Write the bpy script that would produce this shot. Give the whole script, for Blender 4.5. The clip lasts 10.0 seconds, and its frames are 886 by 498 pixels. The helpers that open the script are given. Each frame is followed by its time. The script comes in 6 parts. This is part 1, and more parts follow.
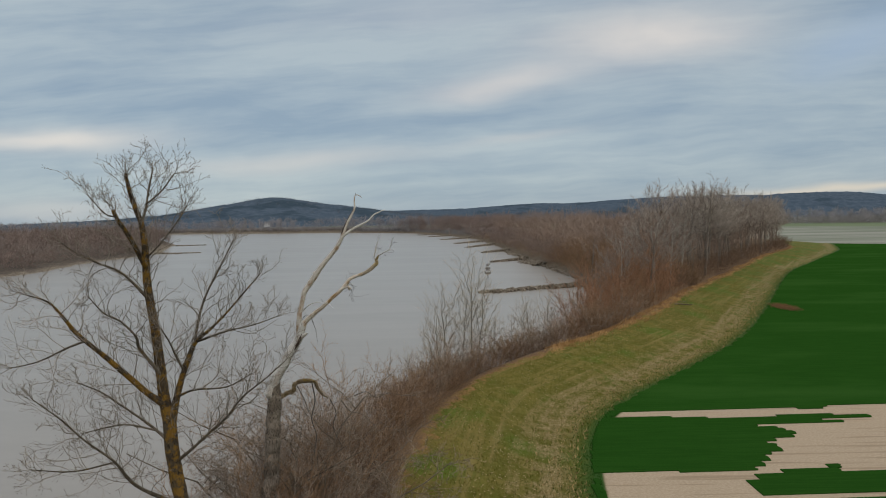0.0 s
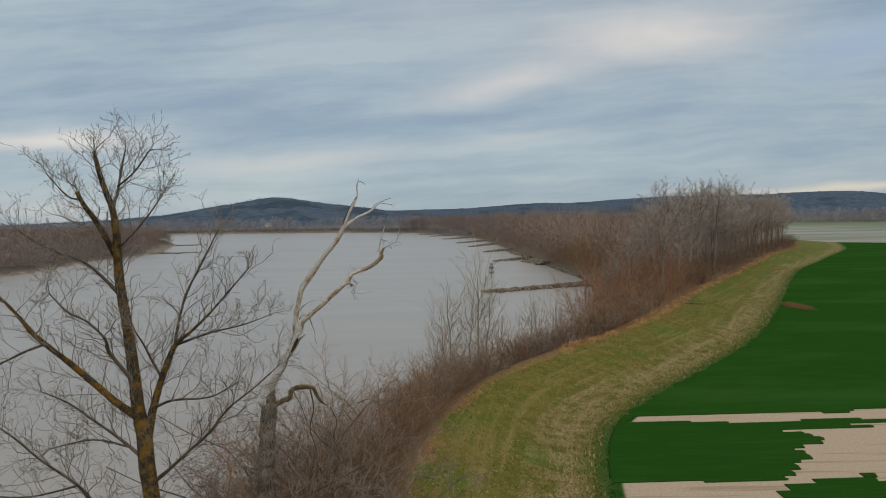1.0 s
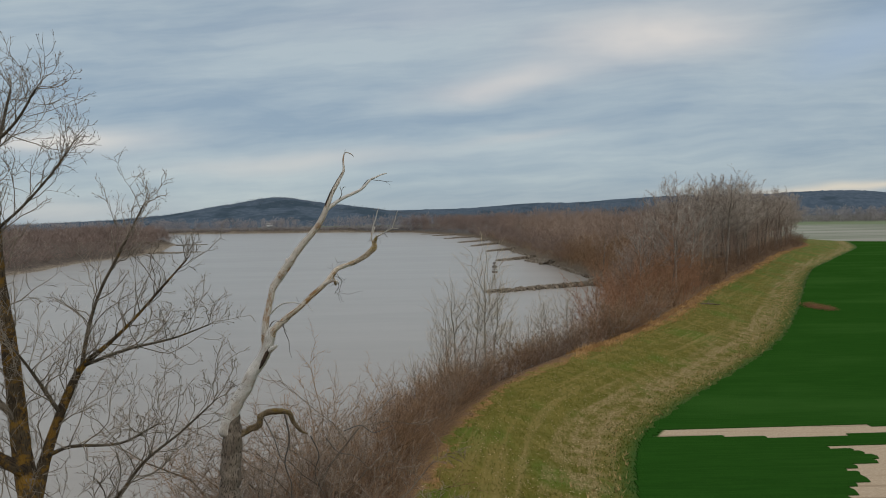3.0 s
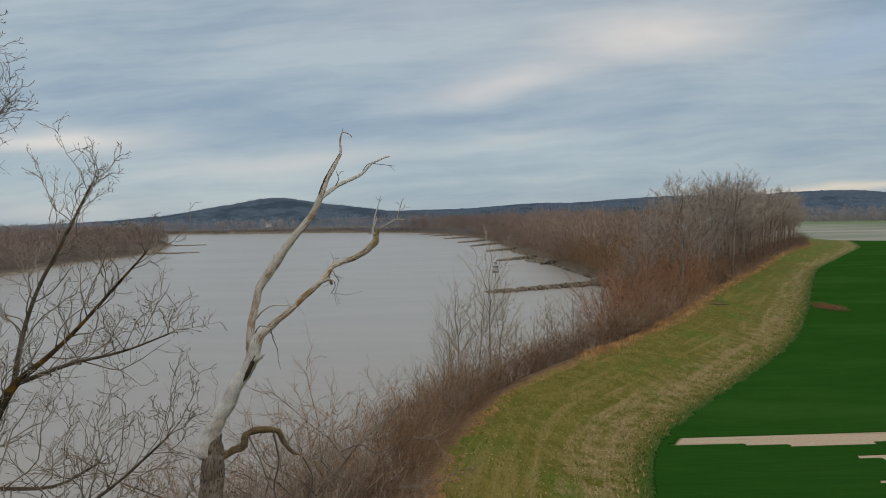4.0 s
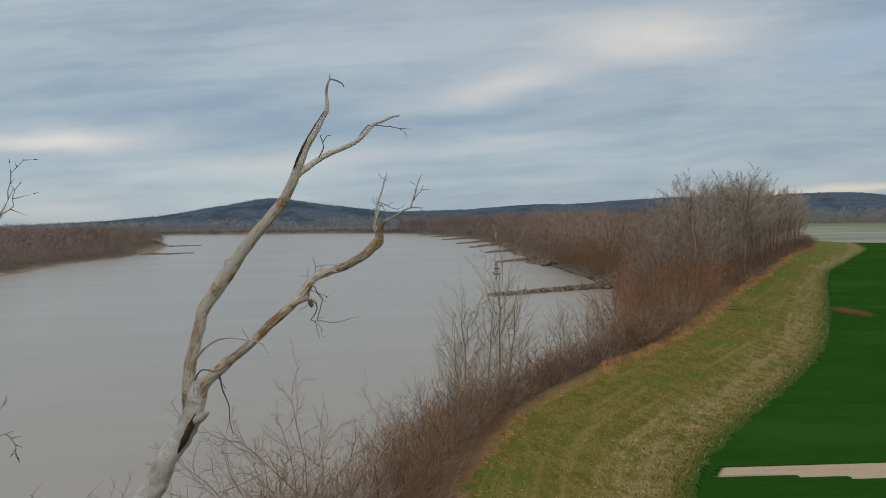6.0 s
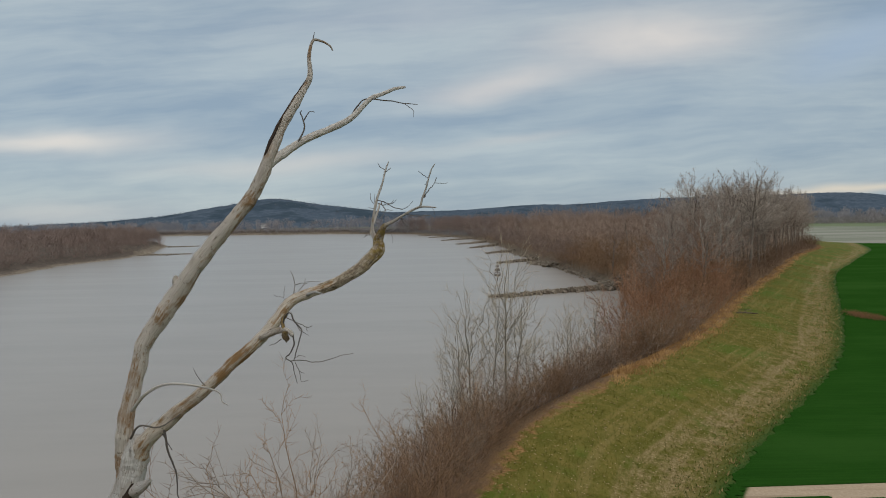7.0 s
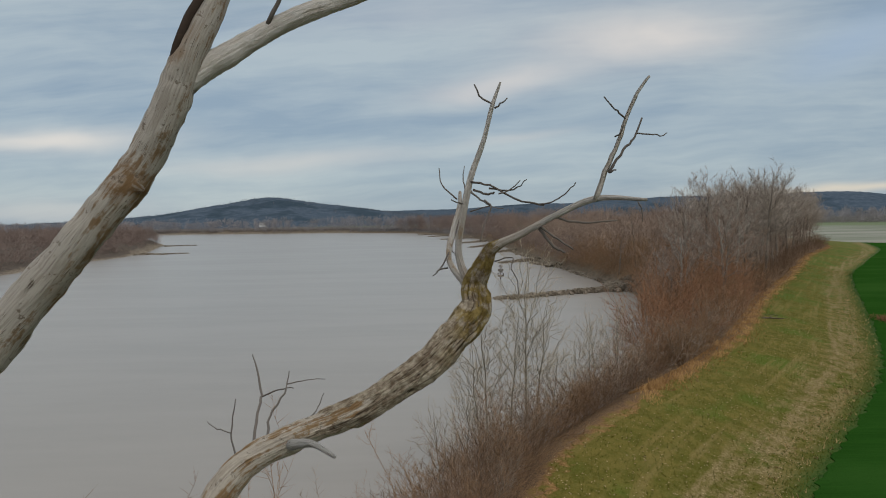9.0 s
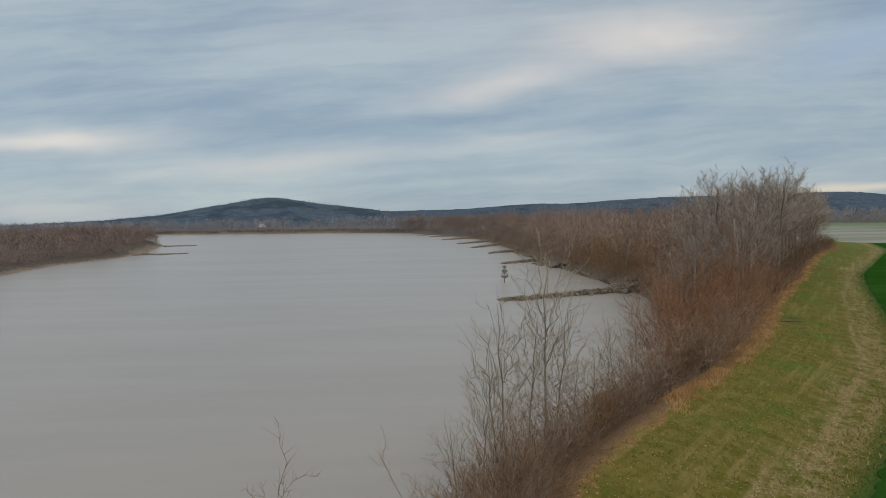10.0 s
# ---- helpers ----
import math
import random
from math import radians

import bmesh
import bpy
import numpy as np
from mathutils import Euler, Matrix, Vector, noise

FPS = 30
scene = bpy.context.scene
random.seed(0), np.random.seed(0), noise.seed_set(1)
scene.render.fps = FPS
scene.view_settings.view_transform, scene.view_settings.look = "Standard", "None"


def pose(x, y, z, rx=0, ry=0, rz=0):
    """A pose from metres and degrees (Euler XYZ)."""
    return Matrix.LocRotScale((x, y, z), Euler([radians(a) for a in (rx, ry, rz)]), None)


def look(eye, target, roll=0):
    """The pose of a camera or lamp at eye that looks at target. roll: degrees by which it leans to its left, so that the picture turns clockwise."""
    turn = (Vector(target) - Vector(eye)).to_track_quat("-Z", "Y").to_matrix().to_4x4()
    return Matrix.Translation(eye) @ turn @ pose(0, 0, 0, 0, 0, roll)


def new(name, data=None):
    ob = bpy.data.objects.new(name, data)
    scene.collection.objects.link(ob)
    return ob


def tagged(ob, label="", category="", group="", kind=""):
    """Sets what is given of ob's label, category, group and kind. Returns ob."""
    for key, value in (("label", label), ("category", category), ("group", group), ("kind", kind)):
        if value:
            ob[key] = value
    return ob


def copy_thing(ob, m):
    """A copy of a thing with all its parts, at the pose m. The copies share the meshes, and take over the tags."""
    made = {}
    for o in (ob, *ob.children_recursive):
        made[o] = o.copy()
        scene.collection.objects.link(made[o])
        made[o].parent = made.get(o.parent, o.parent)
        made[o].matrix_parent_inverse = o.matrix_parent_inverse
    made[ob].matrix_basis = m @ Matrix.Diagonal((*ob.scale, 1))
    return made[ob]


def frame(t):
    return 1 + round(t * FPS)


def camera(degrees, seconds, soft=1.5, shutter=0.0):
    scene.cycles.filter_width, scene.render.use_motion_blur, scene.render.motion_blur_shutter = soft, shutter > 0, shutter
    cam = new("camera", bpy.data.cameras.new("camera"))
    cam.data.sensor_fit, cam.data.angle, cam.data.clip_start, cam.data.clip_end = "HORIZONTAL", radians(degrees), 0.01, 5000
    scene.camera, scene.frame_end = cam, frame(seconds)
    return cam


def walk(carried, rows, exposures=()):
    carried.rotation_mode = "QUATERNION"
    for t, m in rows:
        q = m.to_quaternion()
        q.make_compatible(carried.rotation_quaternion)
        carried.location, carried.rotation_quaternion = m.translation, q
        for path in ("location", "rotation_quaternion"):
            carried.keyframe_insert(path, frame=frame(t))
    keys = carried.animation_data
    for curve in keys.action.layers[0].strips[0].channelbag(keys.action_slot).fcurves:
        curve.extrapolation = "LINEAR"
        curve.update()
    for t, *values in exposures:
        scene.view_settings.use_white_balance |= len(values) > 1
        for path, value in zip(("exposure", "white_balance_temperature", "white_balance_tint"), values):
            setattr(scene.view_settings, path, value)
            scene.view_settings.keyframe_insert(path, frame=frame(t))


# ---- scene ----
cam = camera(71.8, 10.0, soft=1.0)
METRES, EYE, TILT, LEAN, TURN = 22.0, 14.0, -2.9, 1.0, 0.0
ROWS = [
    (0.0, 0.0000, 0.0000, 0.0000, 0.00, 0.00, -0.00),
    (0.5, -0.0063, 0.0461, -0.0057, 0.07, 0.01, 0.06),
    (1.0, -0.0153, 0.0956, -0.0115, 0.15, -0.01, 0.05),
    (1.5, -0.0223, 0.1446, -0.0155, 0.27, -0.01, 0.03),
    (2.0, -0.0231, 0.1897, -0.0187, 0.34, 0.01, 0.05),
    (2.5, -0.0208, 0.2359, -0.0217, 0.32, -0.02, 0.06),
    (4.0, -0.0376, 0.3729, -0.0313, 0.23, 0.02, 0.17),
    (4.5, -0.0399, 0.4229, -0.0333, 0.15, 0.05, 0.13),
    (5.0, -0.0477, 0.4734, -0.0317, 0.07, 0.07, 0.14),
    (5.5, -0.0585, 0.5248, -0.0324, -0.01, 0.09, 0.05),
    (7.0, -0.0748, 0.6737, -0.0233, -0.09, 0.16, 0.06),
    (7.5, -0.0858, 0.7221, -0.0198, -0.13, 0.15, 0.12),
    (8.0, -0.0969, 0.7690, -0.0150, -0.17, 0.13, 0.12),
    (8.5, -0.1073, 0.8171, -0.0108, -0.22, 0.10, 0.12),
    (9.0, -0.1144, 0.8658, -0.0109, -0.24, 0.05, 0.05),
    (9.3, -0.1227, 0.8966, -0.0114, -0.25, 0.06, 0.08),
    (9.5, -0.1305, 0.9174, -0.0111, -0.25, 0.07, 0.10),
    (9.7, -0.1374, 0.9391, -0.0101, -0.25, 0.07, 0.07),
    (10.0, -0.1496, 0.9719, -0.0093, -0.25, 0.08, 0.03),
]
walk(cam, [(t, pose(0, 0, EYE, TILT, LEAN, TURN) @ pose(METRES * x, METRES * y, METRES * z, 90 + pitch, roll, yaw)) for t, x, y, z, yaw, pitch, roll in ROWS])

# ---- sky and sun ----
world = bpy.data.worlds.new("sky")
scene.world = world
world.use_nodes = True
wt = world.node_tree
wt.nodes.clear()


def wnode(kind, **props):
    n = wt.nodes.new(kind)
    for k, v in props.items():
        if k == "operation":
            n.operation = v
        elif k == "blend_type":
            n.blend_type = v
    return n


def wlink(a, b):
    if hasattr(a, "is_output") and hasattr(b, "is_output"):
        wt.links.new(a, b)
    else:
        b.default_value = a


def wmath(op, a, b=0.0, c=0.0):
    n = wnode("ShaderNodeMath", operation=op)
    for i, v in enumerate((a, b, c)):
        wlink(v, n.inputs[i])
    return n.outputs[0]


def wnoise(vector, scale, detail=4.0, rough=0.55):
    n = wnode("ShaderNodeTexNoise")
    wlink(vector, n.inputs["Vector"])
    n.inputs["Scale"].default_value = scale
    n.inputs["Detail"].default_value = detail
    n.inputs["Roughness"].default_value = rough
    return n.outputs["Fac"]


def wcombine(x, y, z=0.0):
    n = wnode("ShaderNodeCombineXYZ")
    for i, v in enumerate((x, y, z)):
        wlink(v, n.inputs[i])
    return n.outputs[0]


def wmix(fac, a, b):
    n = wnode("ShaderNodeMix")
    n.data_type = "RGBA"
    wlink(fac, n.inputs[0])
    wlink(a, n.inputs[6])
    wlink(b, n.inputs[7])
    return n.outputs[2]


way = wnode("ShaderNodeTexCoord").outputs["Generated"]
split = wnode("ShaderNodeSeparateXYZ")
wlink(way, split.inputs[0])
ahead = wmath("MAXIMUM", wmath("ABSOLUTE", split.outputs[1]), 0.12)
su = wmath("DIVIDE", split.outputs[0], ahead)
sv = wmath("DIVIDE", split.outputs[2], ahead)
warp = wmath("MULTIPLY", wmath("SUBTRACT", wnoise(wcombine(su, wmath("MULTIPLY", sv, 2.5)), 3.0, 3.0), 0.5), 0.16)
sv2 = wmath("ADD", wmath("SUBTRACT", sv, wmath("MULTIPLY", su, 0.05)), wmath("MULTIPLY", warp, 0.30))
su2 = wmath("ADD", su, warp)
bands = wnoise(wcombine(wmath("MULTIPLY", su2, 1.5), wmath("MULTIPLY", sv2, 12.0), 3.1), 1.35, 4.0, 0.5)
billow = wnoise(wcombine(wmath("MULTIPLY", su2, 2.2), wmath("MULTIPLY", sv2, 5.5), 7.7), 1.6, 4.0, 0.55)
streaks = wnoise(wcombine(wmath("MULTIPLY", su2, 4.0), wmath("MULTIPLY", sv2, 34.0), 1.7), 1.2, 5.0, 0.6)
tone = wmath("ADD", wmath("ADD", wmath("MULTIPLY", bands, 0.38), wmath("MULTIPLY", billow, 0.28)), wmath("MULTIPLY", streaks, 0.34))
ramp = wnode("ShaderNodeValToRGB")
wlink(tone, ramp.inputs[0])
ramp.color_ramp.elements[0].position, ramp.color_ramp.elements[0].color = 0.38, (0.280, 0.370, 0.462, 1)
ramp.color_ramp.elements[1].position, ramp.color_ramp.elements[1].color = 0.62, (0.455, 0.532, 0.570, 1)
cloud = ramp.outputs[0]
# thin, warm breaks in the overcast: across, up, half widths, slope, strength
for u0, v0, wu, wv, slope, power, tint in (
        (0.33, 0.288, 0.17, 0.045, 0.08, 1.15, (0.73, 0.695, 0.655, 1)),
        (0.10, 0.214, 0.12, 0.022, 0.16, 0.85, (0.68, 0.655, 0.63, 1)),
        (-0.63, 0.136, 0.16, 0.018, 0.0, 1.0, (0.74, 0.70, 0.65, 1)),
        (0.68, 0.275, 0.11, 0.04, 0.25, 0.65, (0.36, 0.47, 0.62, 1)),
        (-0.24, 0.098, 0.20, 0.016, 0.03, 0.8, (0.60, 0.60, 0.59, 1)),
        (0.12, 0.130, 0.10, 0.008, 0.12, 0.45, (0.58, 0.585, 0.58, 1)),
        (0.68, 0.037, 0.20, 0.008, 0.02, 0.78, (0.82, 0.72, 0.58, 1)),
        (-0.64, 0.022, 0.16, 0.022, -0.02, 0.55, (0.66, 0.66, 0.64, 1)),
        (-0.05, 0.330, 0.22, 0.035, 0.05, 0.40, (0.56, 0.585, 0.61, 1))):
    du = wmath("DIVIDE", wmath("SUBTRACT", su2, u0), wu)
    dv = wmath("DIVIDE", wmath("SUBTRACT", wmath("SUBTRACT", wmath("ADD", sv, wmath("MULTIPLY", warp, 0.35)), v0), wmath("MULTIPLY", wmath("SUBTRACT", su, u0), slope)), wv)
    near = wmath("EXPONENT", wmath("MULTIPLY", wmath("ADD", wmath("MULTIPLY", du, du), wmath("MULTIPLY", dv, dv)), -1.0))
    near = wmath("MULTIPLY", near, wmath("MULTIPLY", wmath("ADD", wmath("MULTIPLY", billow, 1.2), 0.4), power))
    cloud = wmix(wmath("MINIMUM", near, 1.0), cloud, tint)
# an overcast sky is brighter and greyer towards the zenith
cloud = wmix(wmath("MINIMUM", wmath("MAXIMUM", wmath("MULTIPLY", wmath("SUBTRACT", split.outputs[2], 0.36), 3.0), 0.0), 1.0), cloud, (0.55, 0.545, 0.525, 1))
lift = wmath("ADD", 1.0, wmath("MULTIPLY", wmath("MAXIMUM", wmath("SUBTRACT", split.outputs[2], 0.36), 0.0), 1.5))
nishita = wnode("ShaderNodeTexSky")
nishita.sky_type = "NISHITA"
nishita.sun_disc = False
nishita.sun_elevation, nishita.sun_rotation = radians(38), radians(150)
clear = wnode("ShaderNodeBackground")
wlink(nishita.outputs[0], clear.inputs[0])
clear.inputs[1].default_value = 0.012
over = wnode("ShaderNodeBackground")
wlink(cloud, over.inputs[0])
wlink(wmath("MULTIPLY", lift, 0.86), over.inputs[1])
both = wnode("ShaderNodeAddShader")
wlink(clear.outputs[0], both.inputs[0])
wlink(over.outputs[0], both.inputs[1])
wout = wnode("ShaderNodeOutputWorld")
wlink(both.outputs[0], wout.inputs[0])

sun_data = bpy.data.lights.new("sun", "SUN")
sun_data.energy, sun_data.angle, sun_data.color = 0.85, radians(22), (1.0, 0.93, 0.83)
sun = new("sun", sun_data)
sun.matrix_world = look((0, 0, 60), (-30, 55, 0))


# ---- materials ----
def shader(name, rough=0.9, spec=0.3):
    m = bpy.data.materials.new(name)
    m.use_nodes = True
    b = m.node_tree.nodes["Principled BSDF"]
    b.inputs["Roughness"].default_value = rough
    b.inputs["Specular IOR Level"].default_value = spec
    return m, m.node_tree, b


def node(t, kind):
    return t.nodes.new(kind)


def join(t, a, b):
    if hasattr(a, "is_output"):
        t.links.new(a, b)
    else:
        b.default_value = a


def sums(t, op, a, b=0.0, c=0.0):
    n = node(t, "ShaderNodeMath")
    n.operation = op
    for i, v in enumerate((a, b, c)):
        join(t, v, n.inputs[i])
    return n.outputs[0]


def blend(t, fac, a, b):
    n = node(t, "ShaderNodeMix")
    n.data_type = "RGBA"
    join(t, fac, n.inputs[0])
    join(t, a, n.inputs[6])
    join(t, b, n.inputs[7])
    return n.outputs[2]


def coords(t, kind="Object", scale=(1, 1, 1)):
    c = node(t, "ShaderNodeTexCoord").outputs[kind]
    m = node(t, "ShaderNodeMapping")
    m.inputs["Scale"].default_value = scale
    join(t, c, m.inputs[0])
    return m.outputs[0]


def grain(t, vector, scale, detail=4.0, rough=0.6):
    n = node(t, "ShaderNodeTexNoise")
    join(t, vector, n.inputs["Vector"])
    n.inputs["Scale"].default_value = scale
    n.inputs["Detail"].default_value = detail
    n.inputs["Roughness"].default_value = rough
    return n.outputs["Fac"]


def step(t, value, low, high):
    n = node(t, "ShaderNodeMapRange")
    n.interpolation_type = "SMOOTHSTEP"
    join(t, value, n.inputs[0])
    n.inputs[1].default_value, n.inputs[2].default_value = low, high
    return n.outputs[0]


def bump(t, b, height, strength=0.5, distance=0.02):
    n = node(t, "ShaderNodeBump")
    n.inputs["Strength"].default_value = strength
    n.inputs["Distance"].default_value = distance
    join(t, height, n.inputs["Height"])
    join(t, n.outputs[0], b.inputs["Normal"])


def rgb(r, g, b):
    return (r, g, b, 1.0)


def attribute(t, name):
    n = node(t, "ShaderNodeAttribute")
    n.attribute_name = name
    return n.outputs["Fac"]


def twig_material(name, dark, pale, rough=0.85):
    """Thin bare wood: tone from island to island and from plant to plant, with fine grain."""
    m, t, b = shader(name, rough, 0.2)
    isle = node(t, "ShaderNodeNewGeometry").outputs["Random Per Island"]
    plant = node(t, "ShaderNodeObjectInfo").outputs["Random"]
    g = grain(t, coords(t), 9.0, 3.0)
    crowns = step(t, grain(t, coords(t), 0.16, 2.0), 0.36, 0.64)
    tone = attribute(t, "tone")
    own = sums(t, "ADD", tone, sums(t, "MULTIPLY", plant, sums(t, "LESS_THAN", tone, 0.01)))
    f = sums(t, "ADD", sums(t, "MULTIPLY", isle, 0.22), sums(t, "ADD", sums(t, "MULTIPLY", own, 0.42), sums(t, "ADD", sums(t, "MULTIPLY", g, 0.20), sums(t, "MULTIPLY", crowns, 0.16))))
    join(t, blend(t, sums(t, "MINIMUM", f, 1.0), rgb(*dark), rgb(*pale)), b.inputs["Base Color"])
    return m


def bark_material(name, dark, mid, pale, crack=0.6, lichen=None, amount=0.5, depth=0.03):
    """Bark that runs along the limb: v is metres along it, u goes round it."""
    m, t, b = shader(name, 0.9, 0.2)
    uv = node(t, "ShaderNodeUVMap").outputs[0]
    mp = node(t, "ShaderNodeMapping")
    mp.inputs["Scale"].default_value = (7.0, 2.2, 1.0)
    join(t, uv, mp.inputs[0])
    fine = grain(t, mp.outputs[0], 3.0, 6.0, 0.65)
    ob = coords(t)
    patch = grain(t, ob, 2.6, 4.0, 0.6)
    wide = grain(t, ob, 0.9, 3.0, 0.6)
    col = blend(t, step(t, patch, 0.35, 0.65), rgb(*mid), rgb(*pale))
    col = blend(t, sums(t, "MULTIPLY", step(t, wide, 0.52, 0.72), 0.55), col, rgb(*dark))
    col = blend(t, sums(t, "MULTIPLY", step(t, fine, 0.52, 0.36), crack), col, rgb(*dark))
    if lichen:
        spread = grain(t, ob, 5.0, 5.0, 0.7)
        col = blend(t, sums(t, "MULTIPLY", step(t, spread, 0.62 - 0.3 * amount, 0.78 - 0.3 * amount), 0.85), col, rgb(*lichen))
    join(t, col, b.inputs["Base Color"])
    bump(t, b, fine, 0.9, depth)
    return m


def dead_wood_material(name, silver, tan, share, barked=False, girth=1.0):
    """Barkless weathered wood: silver skin worn through to tan wood in long streaks, with thin dark checks along the grain."""
    m, t, b = shader(name, 0.85, 0.2)
    uv = node(t, "ShaderNodeUVMap").outputs[0]
    ob = coords(t)

    def run(around, along, detail=5.0, rough=0.65):
        mp = node(t, "ShaderNodeMapping")
        mp.inputs["Scale"].default_value = (around * girth, along, 1.0)
        join(t, uv, mp.inputs[0])
        return grain(t, mp.outputs[0], 1.0, detail, rough)

    long_streak, fibre, check = run(5.0, 3.0), run(26.0, 5.0), run(30.0, 9.0 if girth > 0.5 else 2.5, 6.0, 0.7)
    flake = grain(t, ob, 24.0, 5.0, 0.7)
    wide = grain(t, ob, 2.2, 3.0, 0.6)
    worn = sums(t, "ADD", sums(t, "MULTIPLY", long_streak, 0.5), sums(t, "ADD", sums(t, "MULTIPLY", flake, 0.25), sums(t, "MULTIPLY", wide, 0.25)))
    reach_low = grain(t, ob, 0.7, 2.0, 0.5)
    worn = sums(t, "ADD", worn, sums(t, "MULTIPLY", sums(t, "SUBTRACT", reach_low, 0.5), 0.35))
    col = blend(t, step(t, worn, 0.64 - 0.24 * share, 0.70 - 0.24 * share), rgb(*silver), rgb(*tan))
    col = blend(t, sums(t, "MULTIPLY", step(t, fibre, 0.44, 0.62), 0.35), col, rgb(tan[0] * 0.62, tan[1] * 0.58, tan[2] * 0.52))
    col = blend(t, sums(t, "MULTIPLY", step(t, sums(t, "ADD", wide, sums(t, "MULTIPLY", long_streak, 0.5)), 0.74, 0.88), 0.9 * share), col, rgb(0.27, 0.145, 0.055))
    col = blend(t, sums(t, "MULTIPLY", step(t, flake, 0.40, 0.35), 0.75 if girth > 0.5 else 0.25), col, rgb(0.16, 0.115, 0.075))
    col = blend(t, sums(t, "MULTIPLY", step(t, check, 0.40, 0.35), 0.85 if girth > 0.5 else 0.35), col, rgb(0.07, 0.05, 0.035))
    relief = sums(t, "ADD", sums(t, "MULTIPLY", check, 1.2), sums(t, "ADD", flake, sums(t, "MULTIPLY", fibre, 0.6)))
    if barked:
        # plates of furrowed bark still cling to the end of the limb, with moss at the elbow
        plate, rind_left = attribute(t, "plate"), attribute(t, "rind")
        place_x = node(t, "ShaderNodeSeparateXYZ")
        join(t, ob, place_x.inputs[0])
        outer = blend(t, step(t, flake, 0.36, 0.64), rgb(0.25, 0.19, 0.13), rgb(0.55, 0.47, 0.36))
        outer = blend(t, sums(t, "MULTIPLY", step(t, fibre, 0.48, 0.36), 0.5), outer, rgb(0.12, 0.085, 0.055))
        rind = blend(t, step(t, plate, 0.06, 0.42), rgb(0.085, 0.058, 0.036), outer)
        spot = grain(t, ob, 16.0, 4.0, 0.65)
        reach = step(t, sums(t, "ADD", place_x.outputs[0], sums(t, "MULTIPLY", wide, 0.2)), 3.90, 4.12)
        moss = sums(t, "MULTIPLY", reach, step(t, spot, 0.42, 0.54))
        rind = blend(t, sums(t, "MULTIPLY", moss, 0.85), rind, blend(t, step(t, flake, 0.35, 0.65), rgb(0.16, 0.105, 0.018), rgb(0.32, 0.225, 0.045)))
        col = blend(t, step(t, rind_left, 0.35, 0.6), col, rind)
    join(t, col, b.inputs["Base Color"])
    bump(t, b, relief, 1.0, 0.018)
    return m


mat_snag = dead_wood_material("weathered dead wood", (0.60, 0.55, 0.485), (0.32, 0.225, 0.14), 0.63)
mat_snag_branch = dead_wood_material("weathered dead branches", (0.62, 0.585, 0.54), (0.40, 0.315, 0.23), 0.25, girth=0.22)
mat_snag_white = dead_wood_material("silver-white dead wood", (0.62, 0.60, 0.57), (0.40, 0.335, 0.265), 0.3)
mat_snag_limb = dead_wood_material("half-barked dead wood", (0.66, 0.59, 0.50), (0.37, 0.24, 0.125), 0.66, True)
mat_snag_bark = bark_material("old flaking bark", (0.035, 0.026, 0.019), (0.145, 0.114, 0.087), (0.26, 0.215, 0.172), 0.95, None, 0.5, 0.08)
mat_snag_moss = bark_material("mossy limb bark", (0.055, 0.04, 0.022), (0.17, 0.12, 0.07), (0.27, 0.205, 0.13), 0.8, (0.25, 0.165, 0.035), 0.42, 0.10)
mat_cotton = bark_material("cottonwood bark", (0.022, 0.017, 0.012), (0.07, 0.05, 0.032), (0.13, 0.098, 0.06), 0.95, (0.27, 0.145, 0.022), 0.60, 0.09)
mat_cotton_limb = bark_material("upper cottonwood bark", (0.03, 0.024, 0.018), (0.115, 0.092, 0.066), (0.20, 0.165, 0.125), 0.7, (0.20, 0.12, 0.03), 0.25, 0.04)
mat_cotton_twig = twig_material("cottonwood twigs", (0.11, 0.09, 0.07), (0.36, 0.305, 0.245))
mat_dead_twig = twig_material("dead twigs", (0.03, 0.025, 0.021), (0.19, 0.165, 0.145))
mat_brush = twig_material("brown brush", (0.115, 0.064, 0.034), (0.35, 0.22, 0.128))
mat_under = twig_material("dark undergrowth", (0.07, 0.043, 0.027), (0.25, 0.16, 0.105))
mat_brush_grey = twig_material("grey brush", (0.17, 0.125, 0.092), (0.42, 0.335, 0.26))
mat_red = twig_material("red willow stems", (0.195, 0.098, 0.055), (0.42, 0.228, 0.128))
mat_tangle_twig = twig_material("tangled brown twigs", (0.12, 0.088, 0.066), (0.40, 0.32, 0.25))
mat_tangle_bark = bark_material("dark thicket bark", (0.045, 0.034, 0.026), (0.12, 0.092, 0.068), (0.24, 0.195, 0.15), 0.6)
mat_sap_bark = bark_material("sapling bark", (0.10, 0.085, 0.06), (0.22, 0.185, 0.14), (0.36, 0.32, 0.25), 0.5)
mat_sap_twig = twig_material("sapling twigs", (0.24, 0.195, 0.135), (0.50, 0.425, 0.31))
mat_wood_bark = bark_material("grey tree bark", (0.07, 0.055, 0.045), (0.17, 0.138, 0.114), (0.28, 0.238, 0.20), 0.6)
mat_wood_twig = twig_material("grey tree twigs", (0.185, 0.15, 0.125), (0.48, 0.41, 0.35))
mat_syc_bark = bark_material("pale sycamore bark", (0.16, 0.13, 0.105), (0.29, 0.26, 0.225), (0.43, 0.405, 0.365), 0.45)
mat_syc_twig = twig_material("pale sycamore twigs", (0.19, 0.16, 0.135), (0.42, 0.37, 0.32))
mat_far_wood = twig_material("far bare woods", (0.12, 0.086, 0.074), (0.31, 0.235, 0.20))
